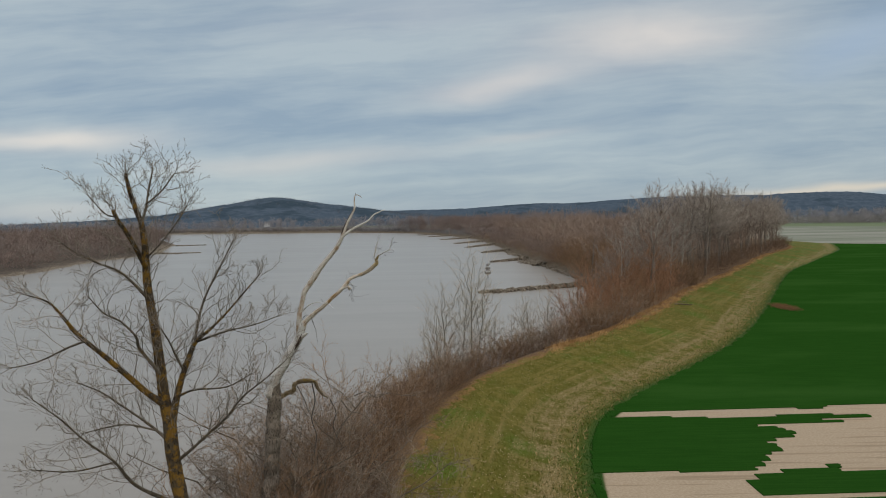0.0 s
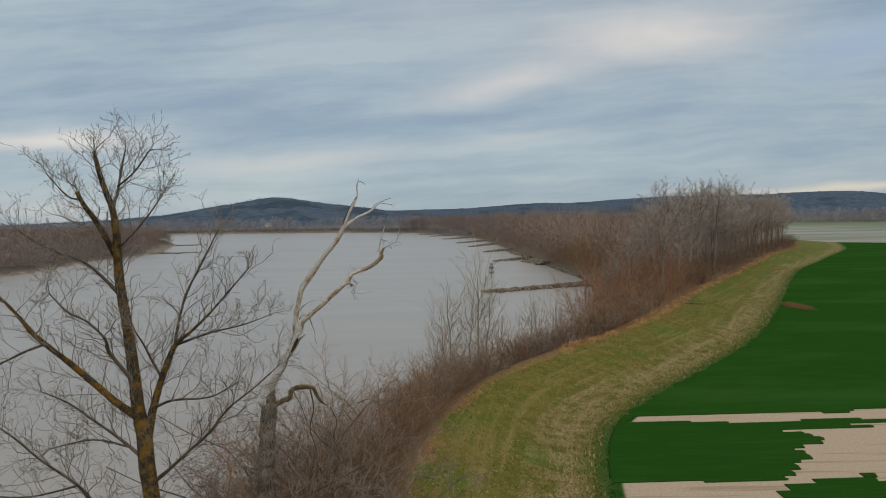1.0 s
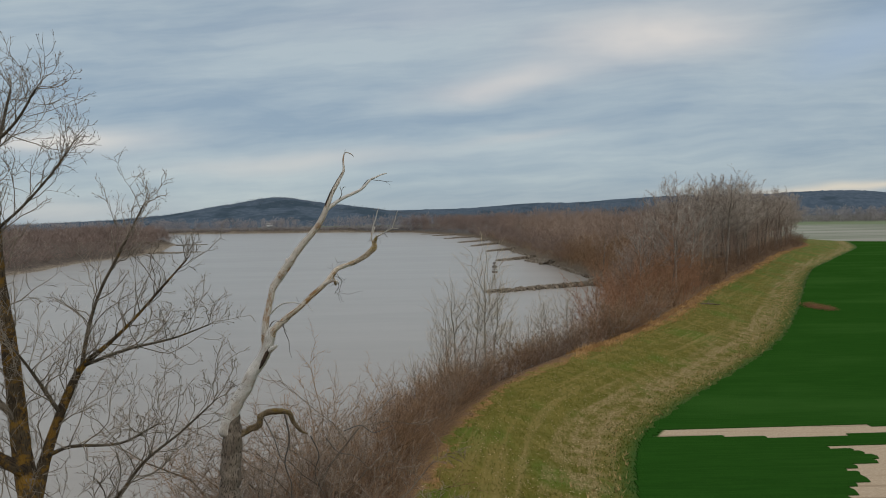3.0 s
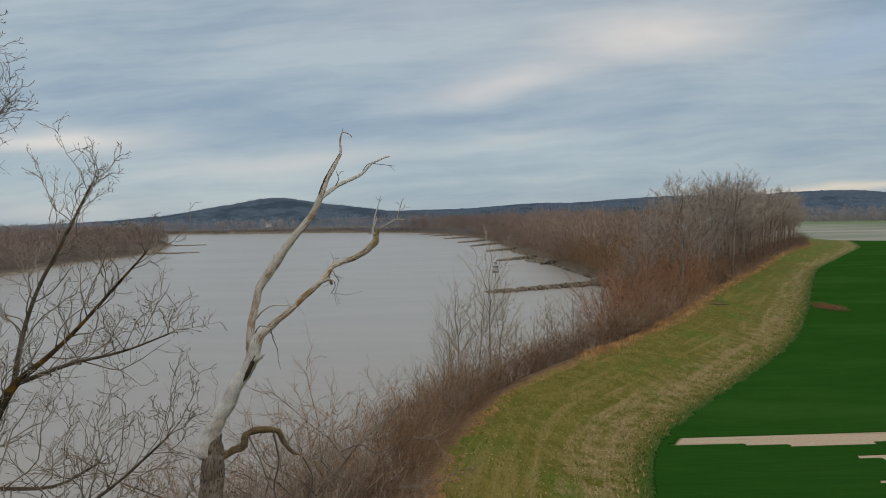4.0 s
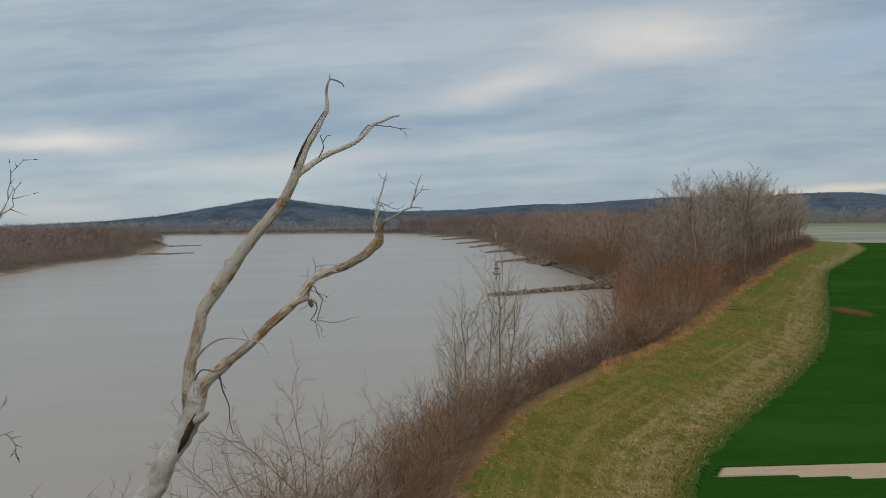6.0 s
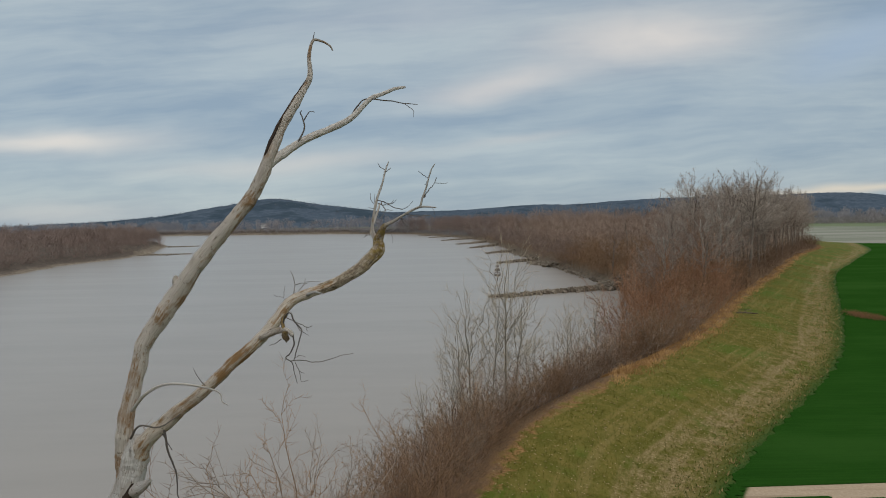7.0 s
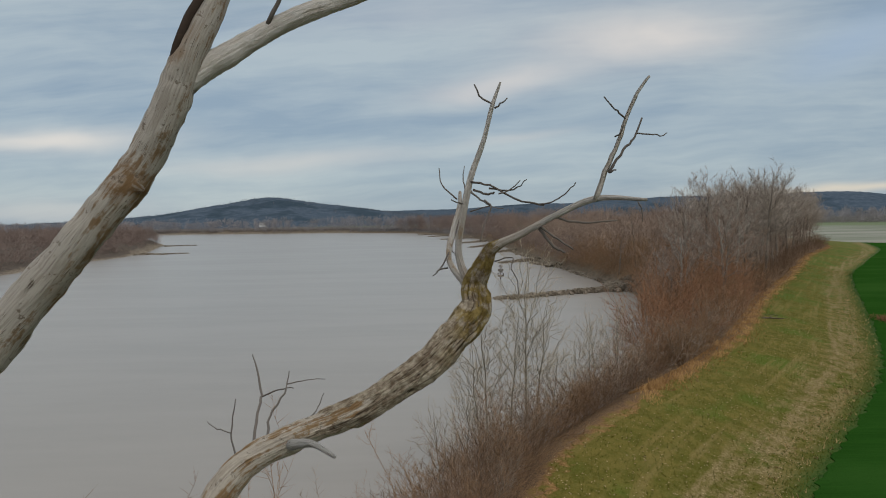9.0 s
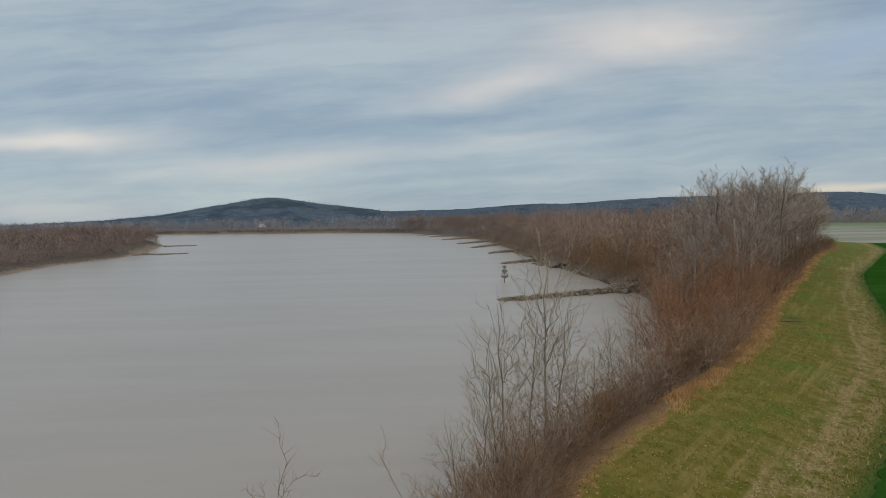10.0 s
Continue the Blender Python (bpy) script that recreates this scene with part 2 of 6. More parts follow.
mat_near_wood = twig_material("near bare woods", (0.145, 0.10, 0.077), (0.40, 0.30, 0.235))
# farthest woods: distance haze put into the twig colours as pale grey
mat_hazed_far_bank = twig_material("far bank woods", (0.175, 0.163, 0.168), (0.385, 0.352, 0.35))
# hill twigs carry the blue of distance haze in their base colour
mat_hazed_hill_wood = twig_material("hill woods", (0.07, 0.085, 0.105), (0.17, 0.175, 0.19))
mat_straw = twig_material("dry grass", (0.26, 0.18, 0.075), (0.52, 0.38, 0.18))
mat_rust_straw = twig_material("rust-coloured dry grass", (0.29, 0.15, 0.055), (0.54, 0.335, 0.14))
mat_leaf = twig_material("fallen leaves", (0.30, 0.22, 0.11), (0.58, 0.47, 0.28))


def grass_material():
    m, t, b = shader("rough grass", 0.9, 0.15)
    isle = node(t, "ShaderNodeNewGeometry").outputs["Random Per Island"]
    g = grain(t, coords(t), 0.35, 3.0)
    f = sums(t, "ADD", sums(t, "MULTIPLY", isle, 0.6), sums(t, "MULTIPLY", step(t, g, 0.3, 0.7), 0.4))
    r = node(t, "ShaderNodeValToRGB")
    e = r.color_ramp.elements
    e[0].position, e[0].color = 0.0, rgb(0.058, 0.082, 0.010)
    e[1].position, e[1].color = 1.0, rgb(0.27, 0.205, 0.068)
    mid = e.new(0.55)
    mid.color = rgb(0.13, 0.118, 0.021)
    join(t, f, r.inputs[0])
    join(t, r.outputs[0], b.inputs["Base Color"])
    return m


mat_grass = grass_material()


def ground_material():
    """Grass strip, leaf litter, field soil, mud and far fields, told apart by how far each place lies from the bank's lines."""
    m, t, b = shader("river bottom ground", 0.95, 0.12)
    ob = coords(t)
    along, across, field, shore = (attribute(t, a) for a in ("along", "across", "field", "shore"))
    vec = node(t, "ShaderNodeCombineXYZ")
    join(t, sums(t, "MULTIPLY", along, 0.07), vec.inputs[0])
    join(t, sums(t, "MULTIPLY", across, 1.15), vec.inputs[1])
    streak = grain(t, vec.outputs[0], 1.0, 4.0, 0.6)
    big = grain(t, ob, 0.16, 3.0, 0.55)
    mid = grain(t, ob, 0.9, 4.0, 0.65)
    fine = grain(t, ob, 7.0, 5.0, 0.75)
    speck = grain(t, ob, 16.0, 2.0, 0.8)
    # mown grass: olive, with greener and straw-coloured drifts
    grass = blend(t, step(t, mid, 0.36, 0.66), rgb(0.096, 0.093, 0.014), rgb(0.155, 0.127, 0.029))
    grass = blend(t, sums(t, "MULTIPLY", step(t, big, 0.52, 0.66), 0.7), grass, rgb(0.066, 0.115, 0.011))
    lush = sums(t, "MULTIPLY", step(t, along, 470.0, 560.0), step(t, sums(t, "ADD", streak, big), 0.85, 1.1))
    grass = blend(t, sums(t, "MULTIPLY", lush, 0.7), grass, rgb(0.070, 0.118, 0.016))
    grass = blend(t, sums(t, "MULTIPLY", step(t, streak, 0.50, 0.66), 0.55), grass, rgb(0.22, 0.165, 0.058))
    grass = blend(t, sums(t, "MULTIPLY", step(t, fine, 0.54, 0.7), 0.4), grass, rgb(0.30, 0.235, 0.10))
    # dead stalks along the field's edge
    edge = sums(t, "ADD", field, sums(t, "MULTIPLY", sums(t, "SUBTRACT", streak, 0.5), 5.0))
    stalk = sums(t, "MULTIPLY", step(t, edge, -5.0, -2.2), step(t, field, 0.6, -1.6))
    stalks = blend(t, step(t, fine, 0.4, 0.66), rgb(0.16, 0.12, 0.05), rgb(0.35, 0.27, 0.145))
    ragged = sums(t, "MULTIPLY", stalk, step(t, sums(t, "ADD", mid, sums(t, "MULTIPLY", streak, 0.6)), 0.66, 0.92))
    col = blend(t, sums(t, "MULTIPLY", ragged, 0.85), grass, stalks)
    # leaf litter under the brush: orange-brown, blended to plain grey far along the bank
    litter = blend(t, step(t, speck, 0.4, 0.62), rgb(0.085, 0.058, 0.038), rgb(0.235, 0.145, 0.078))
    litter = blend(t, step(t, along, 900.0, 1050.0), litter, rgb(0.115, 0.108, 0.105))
    under = sums(t, "ADD", across, sums(t, "MULTIPLY", sums(t, "SUBTRACT", mid, 0.5), 2.4))
    drifted = blend(t, step(t, fine, 0.4, 0.62), rgb(0.20, 0.098, 0.04), rgb(0.38, 0.215, 0.095))
    blown = sums(t, "ADD", across, sums(t, "MULTIPLY", sums(t, "SUBTRACT", mid, 0.5), 5.0))
    col = blend(t, sums(t, "MULTIPLY", step(t, blown, 0.7, 0.0), 0.85), col, drifted)
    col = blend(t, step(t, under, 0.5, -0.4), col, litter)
    # mud and sand at the water
    where = node(t, "ShaderNodeSeparateXYZ")
    join(t, ob, where.inputs[0])
    beach = step(t, where.outputs[0], -100.0, -130.0)
    mud = blend(t, step(t, mid, 0.35, 0.65), rgb(0.10, 0.078, 0.056), blend(t, beach, rgb(0.20, 0.158, 0.115), rgb(0.29, 0.245, 0.19)))
    wet = sums(t, "ADD", sums(t, "MULTIPLY", shore, sums(t, "SUBTRACT", 1.0, sums(t, "MULTIPLY", beach, 0.45))), sums(t, "MULTIPLY", sums(t, "SUBTRACT", big, 0.5), 4.0))
    col = blend(t, beach, col, blend(t, step(t, mid, 0.35, 0.65), rgb(0.07, 0.057, 0.048), rgb(0.13, 0.105, 0.086)))
    col = blend(t, step(t, wet, 4.0, 0.8), col, mud)
    # bare, dry silt of the field with its drill lines
    rows = node(t, "ShaderNodeTexNoise")
    join(t, coords(t, "Object", (0.10, 2.4, 1.0)), rows.inputs["Vector"])
    rows.inputs["Scale"].default_value, rows.inputs["Detail"].default_value = 1.0, 3.0
    soil = blend(t, step(t, fine, 0.35, 0.7), rgb(0.37, 0.285, 0.20), rgb(0.47, 0.375, 0.275))
    soil = blend(t, sums(t, "MULTIPLY", step(t, rows.outputs["Fac"], 0.56, 0.64), 0.55), soil, rgb(0.24, 0.175, 0.115))
    col = blend(t, step(t, sums(t, "ADD", field, sums(t, "MULTIPLY", sums(t, "SUBTRACT", mid, 0.5), 0.8)), 1.1, 1.6), col, soil)
    # drilled wheat thins out over the edge of the grass
    sown = sums(t, "ADD", field, sums(t, "ADD", sums(t, "MULTIPLY", sums(t, "SUBTRACT", fine, 0.5), 2.6), sums(t, "MULTIPLY", sums(t, "SUBTRACT", mid, 0.5), 1.6)))
    col = blend(t, sums(t, "MULTIPLY", step(t, sown, -0.9, 1.1), step(t, field, 1.5, 1.3)), col, rgb(0.028, 0.075, 0.012))
    # the pale stubble and the green field beyond
    beyond = attribute(t, "beyond")
    drift = grain(t, coords(t, "Object", (0.004, 0.03, 1.0)), 1.0, 4.0, 0.6)
    stubble = blend(t, step(t, drift, 0.35, 0.62), rgb(0.17, 0.19, 0.14), rgb(0.29, 0.288, 0.25))
    far = blend(t, step(t, beyond, 330.0, 380.0), stubble, rgb(0.15, 0.19, 0.105))
    far = blend(t, step(t, beyond, 480.0, 620.0), far, rgb(0.09, 0.085, 0.07))
    col = blend(t, sums(t, "MULTIPLY", step(t, beyond, 0.0, 3.0), step(t, across, 0.0, 4.0)), col, far)
    join(t, col, b.inputs["Base Color"])
    bump(t, b, sums(t, "ADD", fine, sums(t, "MULTIPLY", mid, 1.5)), 0.7, 0.06)
    return m


mat_ground = ground_material()


def wheat_material():
    m, t, b = shader("young winter wheat", 1.0, 0.0)
    rows = grain(t, coords(t, "Object", (0.25, 5.2, 1.0)), 1.0, 2.0)
    big = grain(t, coords(t, "Object", (0.035, 0.12, 1.0)), 1.0, 4.0)
    fine = grain(t, coords(t), 9.0, 4.0, 0.75)
    col = blend(t, step(t, rows, 0.4, 0.62), rgb(0.0165, 0.062, 0.0085), rgb(0.020, 0.072, 0.010))
    col = blend(t, sums(t, "MULTIPLY", step(t, big, 0.45, 0.7), 0.8), col, rgb(0.031, 0.090, 0.016))
    col = blend(t, sums(t, "MULTIPLY", step(t, fine, 0.56, 0.72), 0.5), col, rgb(0.035, 0.095, 0.015))
    join(t, col, b.inputs["Base Color"])
    bump(t, b, sums(t, "ADD", fine, rows), 0.9, 0.08)
    return m


mat_wheat = wheat_material()


def water_material():
    m, t, b = shader("muddy river water", 0.12, 0.5)
    b.inputs["IOR"].default_value = 1.33
    silt = grain(t, coords(t, "Object", (0.02, 0.09, 1.0)), 1.0, 6.0, 0.65)
    join(t, blend(t, step(t, silt, 0.35, 0.65), rgb(0.283, 0.263, 0.241), rgb(0.305, 0.284, 0.260)), b.inputs["Base Color"])
    wave = grain(t, coords(t, "Object", (0.35, 0.9, 1.0)), 1.0, 4.0, 0.55)
    b.inputs["Roughness"].default_value = 0.27
    bump(t, b, wave, 0.012, 0.05)
    return m


mat_water = water_material()


def hazed_hill_material():
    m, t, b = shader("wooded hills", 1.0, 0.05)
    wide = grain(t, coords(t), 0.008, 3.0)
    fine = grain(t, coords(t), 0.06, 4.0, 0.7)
    # aerial haze is painted in: forest and cedar tones shifted to blue
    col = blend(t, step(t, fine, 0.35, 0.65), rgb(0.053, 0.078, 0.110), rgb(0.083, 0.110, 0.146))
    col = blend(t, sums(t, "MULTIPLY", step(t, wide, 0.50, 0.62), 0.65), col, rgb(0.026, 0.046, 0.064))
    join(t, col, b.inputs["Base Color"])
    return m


mat_hazed_hill = hazed_hill_material()


def rock_material():
    m, t, b = shader("dike rock", 0.9, 0.2)
    isle = node(t, "ShaderNodeNewGeometry").outputs["Random Per Island"]
    fine = grain(t, coords(t), 3.0, 4.0, 0.7)
    f = sums(t, "ADD", sums(t, "MULTIPLY", isle, 0.6), sums(t, "MULTIPLY", fine, 0.4))
    join(t, blend(t, f, rgb(0.06, 0.046, 0.032), rgb(0.29, 0.245, 0.195)), b.inputs["Base Color"])
    bump(t, b, fine, 0.6, 0.05)
    return m


mat_rock = rock_material()


def painted(name, colour, worn, rough=0.6):
    m, t, b = shader(name, rough, 0.4)
    g = grain(t, coords(t), 4.0, 5.0, 0.7)
    join(t, blend(t, step(t, g, 0.5, 0.68), rgb(*colour), rgb(*worn)), b.inputs["Base Color"])
    return m


mat_rust = painted("rusty steel", (0.075, 0.055, 0.045), (0.16, 0.09, 0.05))
mat_board = painted("weathered marker board", (0.22, 0.19, 0.16), (0.10, 0.07, 0.05))
mat_white = painted("white siding", (0.72, 0.72, 0.70), (0.55, 0.54, 0.50))
mat_roof = painted("grey shingles", (0.16, 0.16, 0.17), (0.11, 0.11, 0.11), 0.9)
mat_pane = painted("dark window pane", (0.03, 0.035, 0.04), (0.05, 0.055, 0.06), 0.1)


# ---- building helpers ----
def mesh_object(name, verts, faces, material, uvs=None, smooth=True):
    me = bpy.data.meshes.new(name)
    me.from_pydata(verts, [], faces)
    me.materials.append(material)
    if smooth:
        me.polygons.foreach_set("use_smooth", np.ones(len(me.polygons), dtype=bool))
    if uvs is not None:
        layer = me.uv_layers.new(name="UVMap")
        loops = np.empty(len(me.loops), dtype=np.int32)
        me.loops.foreach_get("vertex_index", loops)
        layer.data.foreach_set("uv", np.asarray(uvs, dtype=np.float32)[loops].ravel())
    me.update()
    return new(name, me)


def under(ob, parent, label=""):
    ob.parent = parent
    if label:
        ob["label"] = label
    return ob


def part(name, bm, material, parent, label=""):
    me = bpy.data.meshes.new(name)
    bm.to_mesh(me)
    bm.free()
    me.materials.append(material)
    ob = new(name, me)
    ob.parent = parent
    if label:
        ob["label"] = label
    return ob


def smooth_line(points, per=4):
    """A curve through control points of any width of columns."""
    p = np.asarray(points, dtype=float)
    q = np.vstack([2 * p[0] - p[1], p, 2 * p[-1] - p[-2]])
    out = []
    for i in range(1, len(q) - 2):
        a, b, c, d = q[i - 1], q[i], q[i + 1], q[i + 2]
        for k in range(per):
            s = k / per
            out.append(0.5 * (2 * b + (c - a) * s + (2 * a - 5 * b + 4 * c - d) * s * s + (3 * b - a - 3 * c + d) * s ** 3))
    out.append(p[-1])
    return np.array(out)


class Tubes:
    """Collects round limbs into one mesh."""

    def __init__(self):
        self.v, self.f, self.uv, self.n = [], [], [], 0

    def add(self, pts, radii, sides=3, rough=0.0, rng=None, gnarl=0.0):
        pts = np.asarray(pts, dtype=float)
        m = len(pts)
        tan = np.gradient(pts, axis=0)
        tan /= np.linalg.norm(tan, axis=1)[:, None] + 1e-9
        mean = tan.mean(axis=0)
        ref = np.array((1.0, 0.0, 0.0)) if abs(mean[0]) < 0.6 else np.array((0.0, 1.0, 0.0))
        a = np.cross(tan, ref)
        a /= np.linalg.norm(a, axis=1)[:, None] + 1e-9
        b = np.cross(tan, a)
        ang = np.arange(sides) * (2 * np.pi / sides)
        rad = np.asarray(radii, dtype=float)[:, None] * np.ones((1, sides))
        if rough and rng is not None:
            ridge = rng.normal(0, rough * 0.6, (1, sides)) + rng.normal(0, rough, (m, sides))
            rad = rad * (1 + ridge)
        if gnarl:
            for i in range(m):
                for k in range(sides):
                    q = Vector(pts[i] + (a[i] * math.cos(ang[k]) + b[i] * math.sin(ang[k])) * rad[i, k])
                    rad[i, k] *= 1 + gnarl * (noise.noise(q * 7.0) + 0.6 * noise.noise(q * 19.0) + 0.35 * noise.noise(q * 47.0))
        ring = pts[:, None, :] + rad[..., None] * (np.cos(ang)[None, :, None] * a[:, None, :] + np.sin(ang)[None, :, None] * b[:, None, :])
        self.v.append(ring.reshape(-1, 3))
        length = np.concatenate([[0], np.cumsum(np.linalg.norm(np.diff(pts, axis=0), axis=1))])
        u = np.minimum(ang, 2 * np.pi - ang) / np.pi
        self.uv.append(np.stack([np.tile(u, m), np.repeat(length, sides)], axis=1))
        i = (np.arange(m - 1)[:, None] * sides + np.arange(sides)[None, :])
        j = (np.arange(m - 1)[:, None] * sides + (np.arange(sides)[None, :] + 1) % sides)
        q = np.stack([i, i + sides, j + sides, j], axis=-1).reshape(-1, 4) + self.n
        self.f.extend(q.tolist())
        self.f.append([self.n + (m - 1) * sides + k for k in reversed(range(sides))])
        self.f.append([self.n + k for k in range(sides)])
        self.n += m * sides

    def sliver(self, p, q, r):
        """A thin twig end: three sides that run out to a point."""
        p, q = np.asarray(p, dtype=float), np.asarray(q, dtype=float)
        d = q - p
        a = np.array((-d[1], d[0], 0.0)) if abs(d[0]) + abs(d[1]) > 1e-6 else np.array((1.0, 0.0, 0.0))
        a = a / np.linalg.norm(a) * r
        b = np.cross(d / np.linalg.norm(d), a)
        self.v.append(np.array([p + a, p - a * 0.5 + b * 0.87, p - a * 0.5 - b * 0.87, q]))
        self.uv.append(np.zeros((4, 2)))
        n = self.n
        self.f += [[n, n + 1, n + 3], [n + 1, n + 2, n + 3], [n + 2, n, n + 3]]
        self.n += 4

    def limb(self, pts, radii, sides):
        if len(pts) == 2:
            self.sliver(pts[0], pts[1], radii[0])
        else:
            self.add(pts, radii, sides)

    def build(self, name, material):
        if not self.v:
            return None
        return mesh_object(name, np.vstack(self.v).tolist(), self.f, material, np.vstack(self.uv))


def unit(v):
    return v / (np.linalg.norm(v) + 1e-9)


def grow(out, p, d, length, r, level, plan, rng):
    """One limb and, below it, its own: appends (level, points, radii)."""
    n = plan["segs"][level]
    pts, dd = [np.array(p, dtype=float)], unit(np.array(d, dtype=float))
    dirs = [dd]
    for _ in range(n):
        dd = unit(dd + rng.normal(0, plan["wander"][level], 3) + np.array((0, 0, plan["up"][level])))
        pts.append(pts[-1] + dd * (length / n))
        dirs.append(dd)
    tip = max(r * plan["tip"][level], plan["least"] * 0.6)
    out.append((level, pts, np.linspace(r, tip, n + 1)))
    if level + 1 >= len(plan["segs"]):
        return
    low = plan["start"][level]
    for k in range(max(1, int(round(plan["kids"][level] * rng.uniform(0.75, 1.25))))):
        s = low + (1 - low) * (k + rng.uniform(0, 1)) / plan["kids"][level]
        s = min(s, 0.99)
        i = min(int(s * n), n - 1)
        w = s * n - i
        here = pts[i] * (1 - w) + pts[i + 1] * w
        side = unit(np.cross(dirs[i], rng.normal(0, 1, 3)))
        a = radians(rng.normal(plan["angle"][level], 10))
        way_out = dirs[i] * math.cos(a) + side * math.sin(a)
        rr = max(plan["least"], (r + (tip - r) * s) * plan["thin"][level])
        grow(out, here, way_out, length * plan["ratio"][level] * rng.uniform(0.6, 1.15) * (1.15 - 0.6 * s), rr, level + 1, plan, rng)


def tree_plan(**changes):
    plan = dict(segs=[7, 5, 3, 1], wander=[0.10, 0.16, 0.2, 0.2], up=[0.05, 0.10, 0.10, 0.06], tip=[0.25, 0.3, 0.4, 0.5], start=[0.3, 0.2, 0.15, 0.1],
                kids=[10, 7, 5, 0], angle=[42, 42, 40, 35], ratio=[0.5, 0.5, 0.45, 0.4], thin=[0.5, 0.5, 0.5, 0.5], least=0.012)
    plan.update(changes)
    return plan


def plant(name, seed, plan, height, radius, stems, lean, spread, split_at, bark, twigs, names=("trunk", "crown"), sides=(6, 5, 3, 3), limbs=False):
    """A bare tree or shrub about the origin: an Empty with its stems and its finer crown as two meshes."""
    rng = np.random.default_rng(seed)
    out = []
    for k in range(stems):
        a = 2 * math.pi * (k + rng.uniform(0, 0.8)) / stems
        tilt = abs(rng.normal(lean, lean * 0.45))
        base = np.array((math.cos(a), math.sin(a), 0)) * spread * rng.uniform(0.2, 1)
        d = np.array((math.cos(a) * math.sin(tilt), math.sin(a) * math.sin(tilt), math.cos(tilt)))
        grow(out, base - d * 0.3, d, height * (1.0 if stems == 1 else rng.uniform(0.62, 1.08)), radius * rng.uniform(0.7, 1.1), 0, plan, rng)
    stem, crown, singles = Tubes(), Tubes(), []
    for level, pts, radii in out:
        if limbs and level == 1:
            one = Tubes()
            one.add(pts, radii, sides[level])
            singles.append(one.build("limb", bark))
            continue
        (stem if level < split_at else crown).limb(pts, radii, sides[level])
    root = new(name)
    for one in singles:
        under(one, root)
    under(stem.build(names[0], bark), root)
    under(crown.build(names[1], twigs), root)
    return root


def crown_tree(name, seed, tall, radius, bark, twigs, fork=0.3, spread=0.3, leader=0.62, rise=0.5, limbs=14, subs=11, fine=14, least=0.012, thin=0.010, lean=0.05, low=-0.35, apart=False):
    """A bare tree whose limbs sweep up from the trunk to a rounded crown and end in fine twigs."""
    rng = np.random.default_rng(seed)
    trunk, crown, singles = Tubes(), Tubes(), []
    a = rng.uniform(0, 6.28)
    tip = np.array((math.cos(a) * lean * tall, math.sin(a) * lean * tall, leader * tall))
    s = np.linspace(0, 1, 9)[:, None]
    line = s * tip + rng.normal(0, 0.008 * tall, (9, 3)) * s * np.array((1, 1, 0.3))
    line[0, 2] = -0.4
    trunk.add(line, radius * np.linspace(1.0, 0.42 if leader < 0.8 else 0.12, 9), 7, 0.06, rng)
    half, wide = (1 - fork) / 2 * tall, spread * tall
    sprays = []
    for k in range(limbs):
        az = 2.4 * k + rng.uniform(-0.5, 0.5)
        up = low + (0.97 - low) * (k + rng.uniform(0, 1)) / limbs
        out = math.sqrt(max(0.0, 1 - up * up)) * rng.uniform(0.75, 1.08)
        end = np.array((math.cos(az) * wide * out, math.sin(az) * wide * out, fork * tall + half * (1 + up * rng.uniform(0.93, 1.03))))
        end[:2] += tip[:2] * end[2] / tall
        z = min(0.97 * tip[2], max(fork * 0.45 * tall, end[2] - rise * (end[2] - fork * 0.4 * tall) * rng.uniform(0.85, 1.15)))
        foot = np.array([np.interp(z, line[:, 2], line[:, c]) for c in range(3)])
        knee = foot + (end - foot) * np.array((0.55, 0.55, 0.38)) + rng.normal(0, 0.015 * tall, 3)
        w = np.linspace(0, 1, 7)[:, None]
        pts = (1 - w) ** 2 * foot + 2 * w * (1 - w) * knee + w * w * end + rng.normal(0, 0.012 * tall, (7, 3)) * np.minimum(w * 3, 1)
        r0 = max(least * 1.8, radius * rng.uniform(0.20, 0.34) * (1 - 0.6 * z / tall))
        radii = np.linspace(r0, least, 7)
        if apart:
            one = Tubes()
            one.add(pts, radii, 5)
            singles.append(one.build("limb", bark))
        else:
            trunk.add(pts, radii, 5)
        axis = np.array((*(tip[:2] * 0.5), fork * tall))
        for j in range(subs):
            q = 0.22 + 0.78 * (j + rng.uniform(0, 1)) / subs
            i = min(int(q * 6), 5)
            here = pts[i] + (pts[i + 1] - pts[i]) * (q * 6 - i)
            way_out = unit(unit(pts[i + 1] - pts[i]) * 0.8 + unit(here - axis) * 0.4 + rng.normal(0, 0.62, 3))
            long = tall * rng.uniform(0.07, 0.15) * (1.15 - 0.5 * q)
            bend = unit(way_out + np.array((0, 0, 0.22)) + rng.normal(0, 0.3, 3))
            limb = np.array([here, here + way_out * long * 0.5, here + (way_out + bend) * long * 0.5])
            crown.add(limb, [max(least * 0.8, radii[i] * 0.4), least * 0.75, least * 0.5], 3)
            sprays.append((limb, bend, long))
    for limb, bend, long in sprays:
        for _ in range(fine):
            q = rng.uniform(0.1, 1.0) * 2
            i = min(int(q), 1)
            p = limb[i] + (limb[i + 1] - limb[i]) * (q - i)
            d = unit(bend + rng.normal(0, 0.62, 3) + np.array((0, 0, 0.12)))
            crown.sliver(p, p + d * long * rng.uniform(0.25, 0.75), thin)
    root = new(name)
    for one in singles:
        under(one, root)
    under(trunk.build("trunk", bark), root)
    under(crown.build("crown", twigs), root)
    return root


